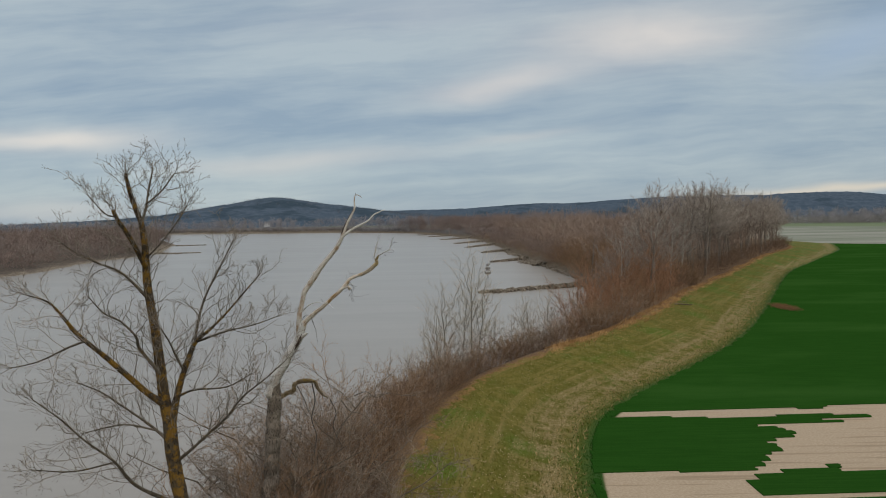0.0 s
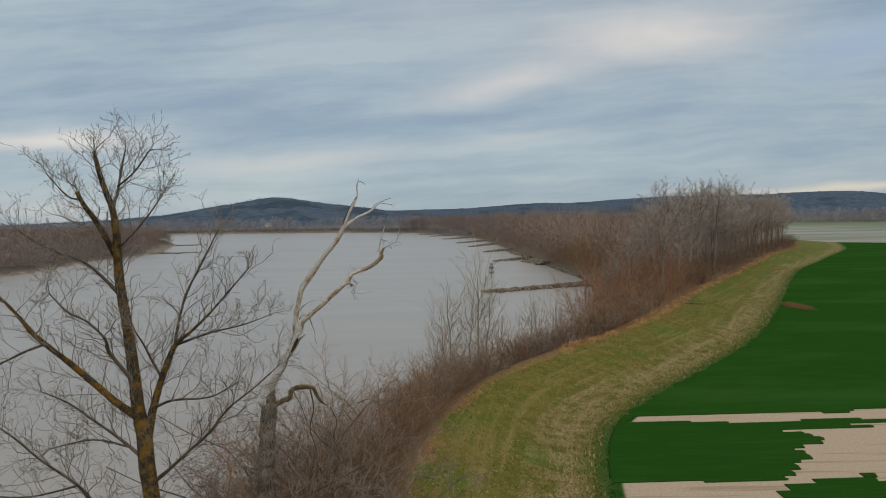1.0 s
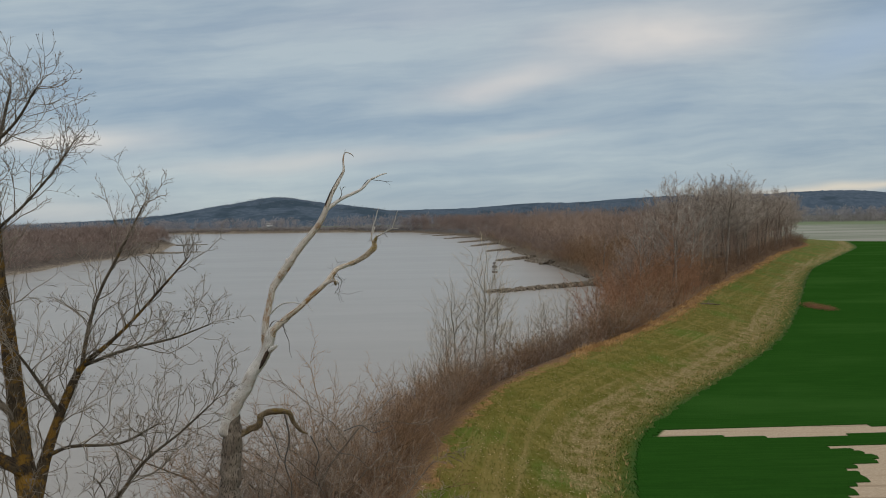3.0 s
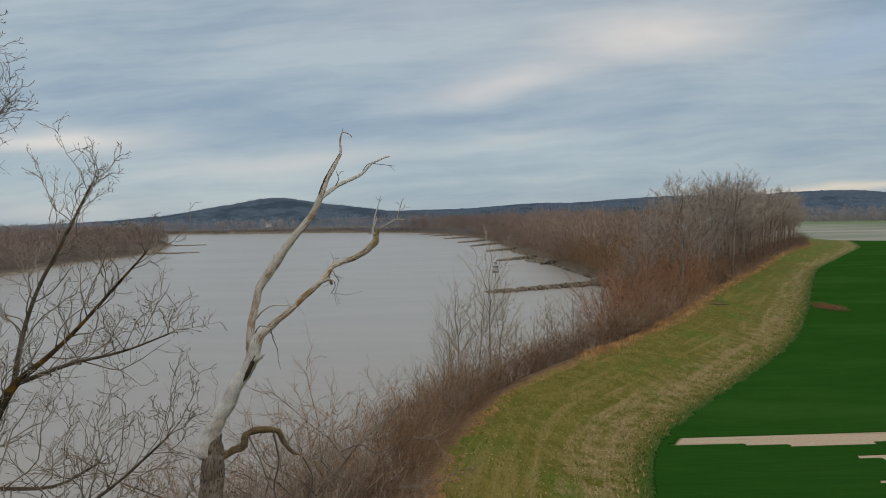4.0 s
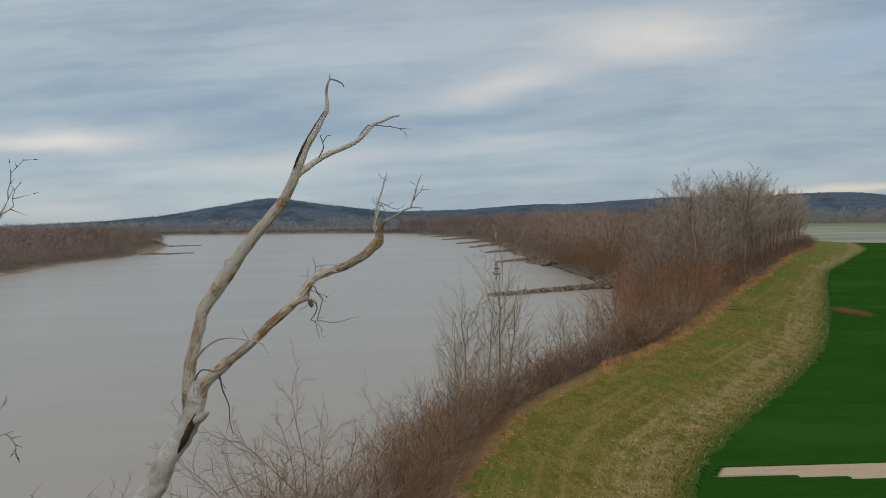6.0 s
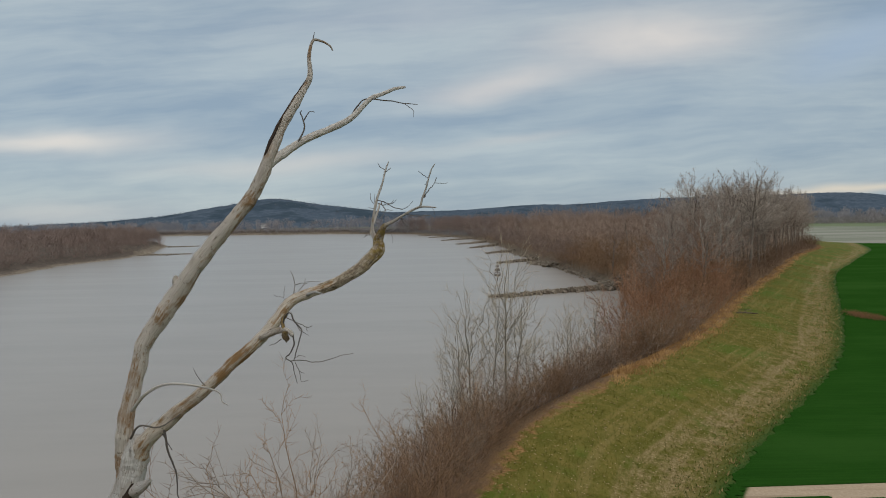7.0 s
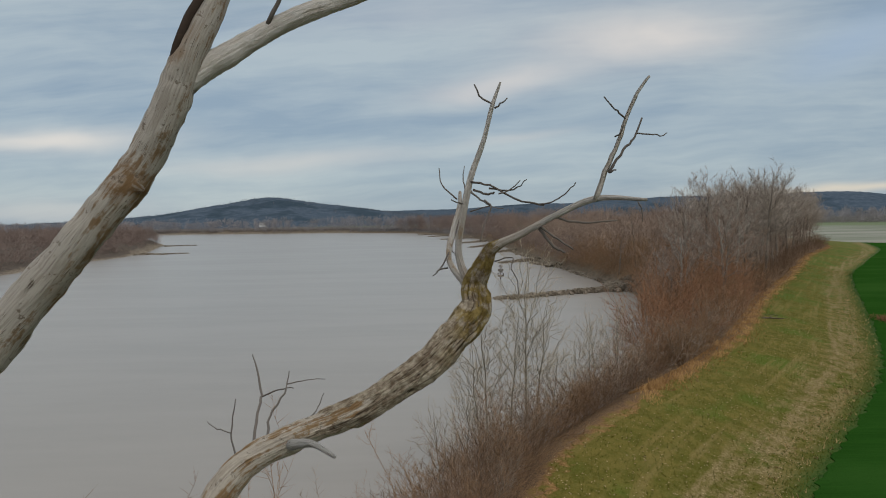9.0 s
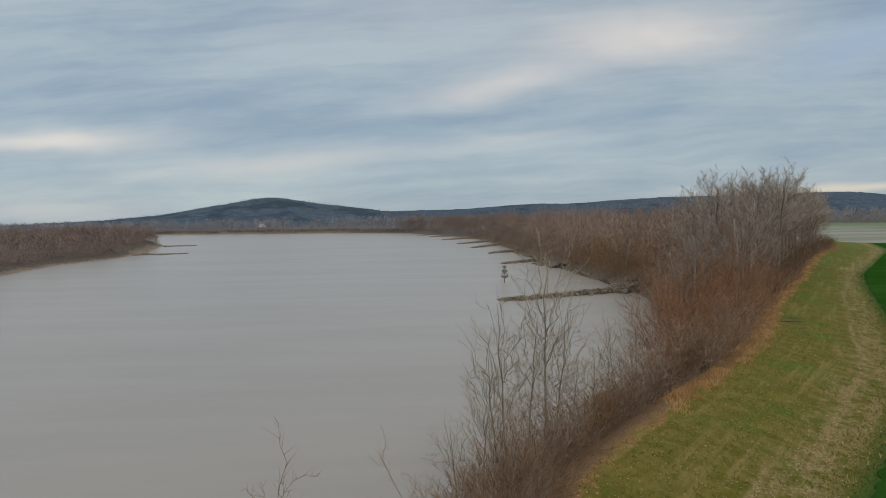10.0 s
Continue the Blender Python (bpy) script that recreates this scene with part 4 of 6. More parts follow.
def place(proto, x, y, scale, turn, sink=0.1, **tags):
    ob = copy_thing(proto, pose(x, y, height(x, y) - sink, 0, 0, math.degrees(turn)))
    ob.scale = (scale, scale, scale)
    if tags:
        tagged(ob, **tags)
    return ob


tall_trees = [crown_tree("bare_tree", 100 + k, 21.0, 0.27, mat_wood_bark, mat_wood_twig, 0.26, (0.27, 0.31, 0.25)[k], 0.78, 0.36, 16, 11, 18, 0.014, 0.015) for k in range(3)]
wide_trees = [crown_tree("bare_tree", 110 + k, 13.0, 0.20, mat_wood_bark, mat_near_wood, 0.16, (0.34, 0.40, 0.32)[k], 0.70, 0.40, 14, 10, 14, 0.012, 0.013, 0.06) for k in range(3)]
sycamores = [crown_tree("sycamore", 126 + k, 13.0, 0.17, mat_syc_bark, mat_syc_twig, 0.22, 0.30, 0.78, 0.42, 13, 9, 12, 0.018, 0.011, 0.06, -0.35, True) for k in range(2)]
for ob in tall_trees:
    tagged(ob, "tall bare grey tree with upswept limbs", "tree", "river bank trees")
for ob in wide_trees:
    tagged(ob, "bare grey-brown tree with a broad twiggy crown", "tree", "river bank trees")
for ob in sycamores:
    tagged(ob, "bare pale-barked sycamore with grey-white limbs", "tree", "river bank trees")

rng = np.random.default_rng(9)
used = set()


def stand(protos, x, y, scale, **tags):
    """The first use takes the built tree itself, later ones copies."""
    proto = protos[int(rng.integers(len(protos)))]
    if proto.name not in used:
        used.add(proto.name)
        proto.matrix_basis = pose(x, y, height(x, y) - 0.1, 0, 0, math.degrees(rng.uniform(0, 6.28)))
        proto.scale = (scale, scale, scale)
        return tagged(proto, **tags) if tags else proto
    return place(proto, x, y, scale, rng.uniform(0, 6.28), **tags)


for x, y, s in ((33.2, 96.0, 1.06), (28.6, 98.0, 1.06), (38.5, 104, 1.0), (45, 116, 1.1)):
    stand(sycamores, x, y, s)
for k in range(26):
    s = (k + rng.uniform(0, 1)) / 26
    x, y = bank_point(118 + 62 * s, -rng.uniform(3.0, 17))
    stand(tall_trees, x, y, rng.uniform(0.80, 0.97))
for k in range(20):
    s = (k + rng.uniform(0, 1)) / 20
    x, y = bank_point(178 + 56 * s, -rng.uniform(2.5, 15))
    stand(tall_trees, x, y, rng.uniform(0.76, 0.95))
for k in range(46):
    s = ((k + rng.uniform(0, 1)) / 46) ** 1.25
    x, y = bank_point(88 + 140 * s, -rng.uniform(2.5, 16 + 22 * s))
    if height(x, y) > WATER + 0.6:
        stand(wide_trees, x, y, rng.uniform(0.65, 1.1))
for x, y, s in ((14, 76, 0.5), (18, 80, 0.55), (27, 101, 0.75), (30, 112, 0.8), (34, 122, 0.85), (39, 133, 0.9), (24, 94, 0.65), (45, 140, 0.9), (42, 126, 0.95), (49, 150, 1.1), (56, 160, 1.15), (40, 165, 1.0), (48, 178, 1.1)):
    stand(wide_trees, x, y, s)

# ---- brush along the bank ----
brush_plan = tree_plan(segs=[5, 3, 1], wander=[0.18, 0.26, 0.25], up=[0.03, 0.04, 0.05], tip=[0.3, 0.4, 0.5], start=[0.10, 0.08, 0.1], kids=[8, 9, 0], angle=[42, 46, 35], ratio=[0.42, 0.45, 0.4], thin=[0.55, 0.7, 0.5], least=0.011)
fine_plan = tree_plan(segs=[6, 4, 1], wander=[0.24, 0.30, 0.25], up=[0.03, 0.05, 0.05], tip=[0.3, 0.4, 0.5], start=[0.12, 0.08, 0.1], kids=[11, 10, 0], angle=[36, 38, 35], ratio=[0.42, 0.42, 0.4], thin=[0.45, 0.6, 0.5], least=0.0055)
willow_plan = tree_plan(segs=[5, 3, 1], wander=[0.12, 0.22, 0.2], up=[0.05, 0.06, 0.05], tip=[0.35, 0.5, 0.5], start=[0.2, 0.1, 0.1], kids=[8, 9, 0], angle=[36, 42, 36], ratio=[0.42, 0.42, 0.4], thin=[0.5, 0.6, 0.5], least=0.009)
tangle_plan = tree_plan(segs=[6, 5, 3, 1], wander=[0.22, 0.30, 0.3, 0.3], up=[0.0, 0.02, 0.02, 0.02], kids=[9, 9, 8, 0], angle=[46, 50, 45, 40], ratio=[0.55, 0.5, 0.42, 0.4], start=[0.3, 0.15, 0.1, 0.1], least=0.006)
two = ("stem_clump", "crown")
brown_shrubs = [plant("shrub", 200 + k, brush_plan, 4.6, 0.030, 9, 0.32, 0.55, 1, mat_brush, mat_brush, two, (4, 3, 3)) for k in range(4)]
grey_shrubs = [plant("shrub", 210 + k, brush_plan, 5.2, 0.034, 8, 0.28, 0.5, 1, mat_brush_grey, mat_brush_grey, two, (4, 3, 3)) for k in range(3)]
near_shrubs = [plant("shrub", 250 + k, fine_plan, 5.6, 0.026, 8, 0.42, 0.55, 1, mat_brush if k < 2 else mat_brush_grey, mat_brush if k < 2 else mat_brush_grey, two, (4, 3, 3)) for k in range(3)]
willows = [plant("willow_shrub", 220 + k, willow_plan, 5.4, 0.022, 12, 0.36, 0.9, 1, mat_red, mat_red, two, (3, 3, 3)) for k in range(3)]
tangles = [plant("tangled_tree", 230 + k, tangle_plan, 6.0, 0.05, 2, 0.35, 0.5, 1, mat_tangle_bark, mat_tangle_twig, ("trunk", "crown"), (6, 4, 3, 3), True) for k in range(2)]
for ob in brown_shrubs + near_shrubs[:2]:
    tagged(ob, "leafless brown brush thicket on the river bank", "shrub", "bank brush")
for ob in grey_shrubs + near_shrubs[2:]:
    tagged(ob, "leafless grey-brown brush with upright stems", "shrub", "bank brush")
for ob in willows:
    tagged(ob, "leafless red-stemmed willow thicket", "shrub", "red willows")
for ob in tangles:
    tagged(ob, "low crooked bare tree with tangled twigs", "tree", "tangled bank trees")

for x, y, s in ((-4.6, 23.6, 0.95), (-4.6, 26.5, 0.8), (-5.6, 25.8, 0.85), (-5.0, 29.5, 0.75), (-6.9, 22.6, 0.85), (-7.4, 25.0, 0.8), (-7.9, 21.2, 0.85), (-8.2, 23.4, 0.75), (-5.4, 22.6, 0.9), (-6.9, 19.6, 0.7), (-4.6, 22.0, 0.75), (-5.1, 27.4, 0.8), (-6.2, 24.2, 0.95), (-5.9, 28.0, 0.8), (-4.9, 20.6, 0.65), (-5.2, 24.6, 0.9), (-4.7, 25.1, 0.8), (-5.6, 21.9, 0.8), (-4.3, 24.4, 0.7), (-5.0, 23.0, 0.85), (-4.4, 27.9, 0.65), (-6.4, 26.6, 0.85), (-7.0, 23.8, 0.8), (-4.1, 22.8, 0.6)):
    stand(tangles, x - 0.55, y, s * (1.65 if x < -4.8 and y < 26.7 else 1.2))


def undergrowth(spots, seed):
    return far_woods("undergrowth", spots, mat_under, 70, seed, "dense low brown undergrowth on the bank", 0.012, 0.5)


for k in range(56):
    y = 18 + 32 * (k + rng.uniform(0, 1)) / 56
    off = -rng.uniform(1.6 if y < 36 else 0.9, 5.4 if y < 36 else 4.2)
    x, yy = bank_point(y, off)
    tall = 0.55 + 0.17 * min(3.2, -off) * rng.uniform(0.7, 1.2)
    stand(near_shrubs, x, yy, tall * (1.1 if y < 34 else 0.82))
for k in range(60):
    y = 46 + 34 * (k + rng.uniform(0, 1)) / 60
    off = -rng.uniform(1.0, 5.8)
    x, yy = bank_point(y, off)
    stand(brown_shrubs if rng.uniform() < 0.7 else grey_shrubs, x, yy, rng.uniform(0.6, 1.05))
for k in range(70):
    y = 66 + 46 * (k + rng.uniform(0, 1)) / 70
    off = -rng.uniform(1.2, 15.0)
    x, yy = bank_point(y, off)
    if height(x, yy) > WATER + 0.2:
        stand(willows if rng.uniform() < (0.8 if y < 98 else 0.3) else brown_shrubs, x, yy, rng.uniform(1.45, 1.95) * min(1.0, 0.45 - 0.11 * off) if 72 < y < 98 else rng.uniform(0.8, 1.2))
for k in range(9):
    x, y = -4.8 + rng.normal(0, 1.7), 23.5 + rng.uniform(-3.0, 5.5)
    if x < -2.9 and height(x, y) > WATER + 0.2:
        stand(near_shrubs, x, y, rng.uniform(0.8, 1.15))
low = []
for k in range(200):
    x, y = -5.4 + rng.normal(0, 1.5), 23.0 + rng.uniform(-3.5, 7.5)
    if x < -3.9:
        low.append((x, y, height(x, y), rng.uniform(2.0, 4.8)))
for k in range(480):
    y = 17 + 46 * rng.uniform(0, 1)
    x, yy = bank_point(y, -rng.uniform(0.8, 6.5 if y < 36 else 4.5))
    low.append((x, yy, height(x, yy), rng.uniform(1.8, 4.0) if y < 46 else rng.uniform(1.2, 2.8)))
undergrowth(low, 91)

# ---- the clump of slender saplings ----
saplings = [crown_tree("sapling", 240 + k, 13.0, 0.085, mat_sap_bark, mat_sap_twig, 0.28, (0.18, 0.20, 0.15, 0.17)[k], 0.95, 0.38, 20, 7, 8, 0.010, 0.0065, (0.03, 0.08, 0.06, 0.10)[k], -0.75, True) for k in range(4)]
for ob in saplings:
    tagged(ob, "slender bare sapling with pale tan bark", "tree", "bank saplings")
for x, y, s in ((2.35, 55.0, 1.06), (2.75, 55.2, 0.80), (0.2, 55.2, 0.96), (-0.15, 54.8, 0.80), (1.2, 55.8, 0.88), (-1.4, 53.0, 0.62), (4.4, 58.0, 0.55), (8.2, 63.5, 0.62), (9.4, 65.5, 0.66), (11.5, 67.5, 0.64), (-2.6, 48.5, 0.48), (6.6, 61.5, 0.52)):
    stand(saplings, x, y, s)

# ---- the big cottonwood ----
cottonwood = tagged(new("cottonwood"), "large bare cottonwood with orange-lichened bark and broken top", "tree")
cottonwood.location = (-6.5, 15.2, height(-6.5, 15.2))
cw_at = cottonwood.location.copy()
cw_rng = np.random.default_rng(31)
mat_bud = twig_material("dark buds", (0.06, 0.038, 0.024), (0.15, 0.10, 0.065))
cw_plan = tree_plan(segs=[7, 5, 1], wander=[0.24, 0.30, 0.2], up=[0.10, 0.13, 0.12], tip=[0.35, 0.45, 0.6], start=[0.2, 0.2, 0.1], kids=[6, 4, 0], angle=[42, 38, 34], ratio=[0.50, 0.5, 0.4], thin=[0.6, 0.7, 0.6], least=0.0042)


def tree_limb(name, *rows):
    line = smooth_line(rows, 4)
    line[:, :3] -= np.array(cw_at)
    line[:, 3] *= 0.66 if name == "trunk" else 0.55
    tube = Tubes()
    tube.add(line[:, :3], line[:, 3], 20 if name == "trunk" else 10, 0.0, None, 0.12)
    limb = under(tube.build(name, mat_cotton if rows[0][3] > 0.105 else mat_cotton_limb), cottonwood)
    twigs, bud_at = Tubes(), []
    length = np.linalg.norm(np.diff(line[:, :3], axis=0), axis=1)
    run = np.concatenate([[0], np.cumsum(length)])
    total = run[-1]
    start = 0.62 if name == "trunk" else 0.14
    count = int(total * (4.0 if name == "trunk" else 7.0))
    for k in range(count):
        s = start + (1 - start) * (k + cw_rng.uniform(0, 1)) / count
        p = np.array([np.interp(s * total, run, line[:, c]) for c in range(4)])
        i = min(int(np.searchsorted(run, s * total)), len(line) - 1)
        d = unit(line[i, :3] - line[max(i - 2, 0), :3])
        out_way = unit(np.cross(d, cw_rng.normal(0, 1, 3)))
        a = radians(cw_rng.normal(48, 12))
        way_to = d * math.cos(a) + out_way * math.sin(a) + np.array((0, 0, 0.25))
        out = []
        grow(out, p[:3], way_to, cw_rng.uniform(0.6, 1.6) * (1.15 - 0.5 * s), min(0.011, max(0.0052, p[3] * 0.42)), 0, cw_plan, cw_rng)
        for level, pts, radii in out:
            twigs.limb(pts, radii, 4 if level == 0 else 3)
            if level > 0 and name != "trunk":
                bud_at.append((pts[-1], pts[-1] - pts[-2]))
    # the tip's own spray
    out = []
    tip = line[-1]
    for _ in range(4 if name == "trunk" or tip[3] > 0.03 else 3):
        grow(out, tip[:3], unit(line[-1, :3] - line[-3, :3]) + cw_rng.normal(0, 0.45, 3), cw_rng.uniform(0.35, 0.75), max(0.005, min(0.009, tip[3] * 0.8)), 0, cw_plan, cw_rng)
    for level, pts, radii in out:
        twigs.limb(pts, radii, 3)
        if level > 0:
            bud_at.append((pts[-1], pts[-1] - pts[-2]))
    buds = Tubes()
    for p, d in bud_at:
        if cw_rng.uniform() < 0.4:
            p, d = np.asarray(p), unit(np.asarray(d))
            buds.sliver(p - d * 0.012, p + d * cw_rng.uniform(0.02, 0.036), cw_rng.uniform(0.0038, 0.006))
    if bud_at:
        under(tagged(buds.build("bud_spray", mat_bud), "small dark swollen buds", kind="stuff"), limb)
    under(twigs.build("twig_spray", mat_cotton_twig), limb, "fine grey-brown twigs")


tree_limb("trunk", (-6.50, 15.2, -3.2, 0.46), (-6.50, 15.2, 0.5, 0.38), (-6.56, 15.2, 3.5, 0.33), (-6.68, 15.20, 5.86, 0.295), (-6.80, 15.30, 6.85, 0.268), (-6.93, 15.33, 7.57, 0.255), (-7.03, 15.37, 8.30, 0.255), (-7.08, 15.40, 8.90, 0.242), (-7.21, 15.48, 9.36, 0.214), (-7.31, 15.56, 10.00, 0.194), (-7.41, 15.64, 10.72, 0.181), (-7.53, 15.72, 11.45, 0.167), (-7.67, 15.80, 12.17, 0.153), (-7.73, 15.84, 12.91, 0.139), (-7.76, 15.88, 13.49, 0.117), (-7.85, 15.93, 14.01, 0.103), (-8.00, 15.97, 14.38, 0.096), (-8.15, 16.01, 14.82, 0.081), (-8.27, 16.05, 15.30, 0.059))
tree_limb("limb", (-7.72, 15.80, 12.84, 0.109), (-7.82, 15.58, 13.32, 0.108), (-7.94, 15.35, 13.77, 0.099), (-8.02, 15.12, 14.07, 0.091), (-8.01, 14.90, 14.32, 0.083))
tree_limb("limb", (-7.04, 15.40, 8.73, 0.171), (-6.99, 15.62, 9.39, 0.159), (-6.92, 15.85, 9.92, 0.139), (-6.79, 16.07, 10.47, 0.126), (-6.69, 16.30, 10.80, 0.098), (-6.30, 16.43, 11.15, 0.061), (-5.95, 16.55, 11.51, 0.046), (-5.51, 16.68, 12.03, 0.038), (-5.10, 16.80, 12.51, 0.023))
tree_limb("limb", (-6.73, 16.30, 10.75, 0.068), (-6.62, 16.38, 11.44, 0.053), (-6.42, 16.45, 12.07, 0.046), (-6.12, 16.53, 12.67, 0.038), (-5.72, 16.60, 13.46, 0.023))
tree_limb("limb", (-6.72, 16.30, 10.78, 0.060), (-5.82, 16.07, 11.10, 0.045), (-4.97, 15.83, 11.31, 0.029), (-4.28, 15.60, 11.56, 0.018))
tree_limb("limb", (-7.15, 15.40, 9.34, 0.171), (-7.56, 15.27, 9.72, 0.141), (-7.97, 15.14, 10.20, 0.126), (-8.38, 15.01, 10.67, 0.111), (-8.64, 14.88, 10.98, 0.096), (-8.96, 14.75, 11.36, 0.089), (-9.17, 14.57, 11.81, 0.061), (-9.37, 14.38, 12.18, 0.040), (-9.86, 14.20, 12.41, 0.020))
tree_limb("limb", (-8.79, 14.80, 11.15, 0.061), (-9.11, 14.63, 11.03, 0.047), (-9.70, 14.47, 10.75, 0.033), (-10.29, 14.30, 10.63, 0.020))
tree_limb("limb", (-7.31, 15.50, 10.14, 0.086), (-7.52, 15.40, 10.49, 0.078), (-7.73, 15.30, 10.87, 0.071), (-7.75, 15.20, 11.18, 0.056), (-8.04, 15.10, 11.56, 0.042), (-8.39, 15.00, 11.79, 0.035), (-8.69, 14.90, 12.19, 0.021))
tree_limb("limb", (-7.72, 15.80, 12.07, 0.080), (-7.94, 15.68, 12.41, 0.065), (-8.29, 15.56, 12.79, 0.050), (-8.79, 15.44, 13.03, 0.043), (-9.28, 15.32, 13.33, 0.028), (-9.50, 15.20, 13.55, 0.021))
tree_limb("limb", (-7.10, 15.40, 8.40, 0.085), (-7.53, 15.56, 8.68, 0.065), (-8.10, 15.72, 9.01, 0.051), (-8.62, 15.88, 9.27, 0.044), (-9.14, 16.04, 9.53, 0.037), (-9.86, 16.20, 9.76, 0.022))
tree_limb("limb", (-7.48, 15.50, 8.67, 0.050), (-8.51, 15.90, 8.70, 0.037), (-9.80, 16.30, 8.36, 0.023))
tree_limb("limb", (-7.00, 15.30, 6.85, 0.099), (-7.64, 14.93, 7.40, 0.076), (-7.78, 14.57, 7.84, 0.067), (-7.90, 14.20, 8.41, 0.052), (-8.39, 13.93, 9.00, 0.039), (-8.72, 13.67, 9.56, 0.032), (-9.18, 13.40, 10.13, 0.019))
tree_limb("limb", (-7.91, 14.30, 8.33, 0.040), (-8.76, 14.05, 8.22, 0.032), (-9.57, 13.80, 8.38, 0.019))
tree_limb("limb", (-6.95, 15.40, 7.87, 0.092), (-6.45, 15.20, 8.28, 0.070), (-5.98, 15.00, 8.70, 0.062), (-5.44, 14.88, 9.17, 0.048), (-4.96, 14.75, 9.73, 0.041), (-4.36, 14.62, 10.20, 0.027), (-3.83, 14.50, 10.66, 0.020))
tree_limb("limb", (-6.88, 15.60, 9.54, 0.058), (-6.40, 15.40, 9.74, 0.050), (-5.53, 15.20, 9.85, 0.035), (-4.86, 15.00, 10.20, 0.021))
tree_limb("limb", (-6.87, 15.90, 10.10, 0.059), (-6.99, 15.67, 10.61, 0.051), (-7.01, 15.43, 10.96, 0.036), (-7.12, 15.20, 11.39, 0.021))
tree_limb("limb", (-7.84, 15.90, 13.96, 0.059), (-7.77, 16.03, 14.34, 0.052), (-7.76, 16.17, 14.75, 0.045), (-7.67, 16.30, 15.42, 0.023))
tree_limb("limb", (-7.72, 15.95, 14.49, 0.044), (-7.23, 15.77, 14.80, 0.036), (-6.80, 15.60, 15.24, 0.022))
tree_limb("limb", (-7.67, 15.85, 13.13, 0.044), (-7.43, 16.10, 13.48, 0.037), (-7.12, 16.35, 13.99, 0.030), (-6.94, 16.60, 14.44, 0.019))
tree_limb("limb", (-7.99, 15.00, 14.16, 0.042), (-8.17, 14.80, 14.25, 0.027), (-8.38, 14.60, 14.63, 0.017))

# ---- the dead tree ----
dead_tree = tagged(new("dead_tree"), "weathered silver-grey dead tree with a forked leaning top", "dead tree")
dead_tree.location = (-6.4, 21.4, height(-6.4, 21.4))
dt_at = dead_tree.location.copy()
dt_rng = np.random.default_rng(33)
mat_scar = painted("rotten heartwood", (0.035, 0.022, 0.015), (0.09, 0.055, 0.03), 0.95)


def snag_limb(name, *rows):
    line = smooth_line(rows, 14 if rows[0][3] > 0.06 else 7 if rows[0][3] > 0.03 else 4)
    line[:, :3] -= np.array(dt_at)
    line[:, 3] *= 0.9 if name == "lower trunk" else 0.75 if rows[0][3] > 0.06 else 0.40 if name == "twig" else 0.56
    thick = rows[0][3]
    # knots and slight kinks
    n = len(line)
    if thick > 0.03:
        wobble = np.array([noise.noise_vector(Vector(p) * 3.0) for p in line[1:-1, :3]])
        line[1:-1, :3] += wobble * 0.28 * line[1:-1, 3:4]
    elif n > 4:
        line[2:-1, :3] += dt_rng.normal(0, 0.0022, (n - 3, 3))
    tube = Tubes()
    if thick > 0.03:
        sides = 88 if name == "lower_limb" else 26 if thick > 0.06 else 14
        tube.add(line[:, :3], line[:, 3], sides, 0.0, None, 0.32 if name in ("mossy", "mossy_stub") else 0.15)
    else:
        tube.add(line[:, :3], line[:, 3], 7, 0.05, dt_rng)
    plain = {"lower trunk": "trunk", "hanging": "hanging_branch", "loop": "curled_branch", "mossy": "mossy_limb", "trunk": "upper_trunk"}.get(name, name)
    material = mat_snag_bark if name == "lower trunk" else mat_snag_limb if name == "lower_limb" else mat_scar if name in ("scar", "bark_strip") else mat_snag_moss if name in ("mossy", "mossy_stub") else mat_dead_twig if name == "twig" else mat_snag_white if name in ("trunk", "stub") else mat_snag_branch if thick < 0.085 and name not in ("knob", "hanging") else mat_snag
    label = {"lower trunk": "thick trunk in flaking brown bark", "mossy": "crooked limb with yellow-brown moss", "lower_limb": "half-barked limb with a swollen mossy elbow"}.get(name, "")
    ob = under(tube.build(plain, material), dead_tree, label)
    if name == "lower_limb":
        cling_bark(ob, line, sides)
    return ob


def cling_bark(ob, line, sides):
    """Raises plates of bark, split by furrows, on the far part of the limb."""
    me = ob.data
    run = np.concatenate([[0], np.cumsum(np.linalg.norm(np.diff(line[:, :3], axis=0), axis=1))])
    plates, rinds = [], []
    for i, v in enumerate(me.vertices):
        k, a = i // sides, 2 * math.pi * (i % sides) / sides
        c = Vector((math.cos(a), math.sin(a), 0.0))
        q = Vector((c.x * 4.6, c.y * 4.6, run[k] * 7.5))
        h = min(1.0, 3.2 * abs(noise.noise(q + noise.noise_vector(q * 1.3) * 0.35)))
        ragged = 0.30 * noise.noise(Vector((c.x * 1.5, c.y * 1.5, run[k] * 3.0))) + 0.10 * noise.noise(v.co * 22.0)
        rind = min(1.0, max(0.0, (v.co.x + ragged - 3.52) / 0.04))
        thin = min(1.0, line[k, 3] / 0.05)
        way_out = (v.co - Vector(line[k, :3])).normalized()
        v.co += way_out * rind * thin * (0.013 * h - 0.002 + 0.003 * noise.noise(v.co * 60.0))
        plates.append(h)
        rinds.append(rind)
    for key, values in (("plate", plates), ("rind", rinds)):
        me.attributes.new(key, "FLOAT", "POINT").data.foreach_set("value", values)
    me.update()


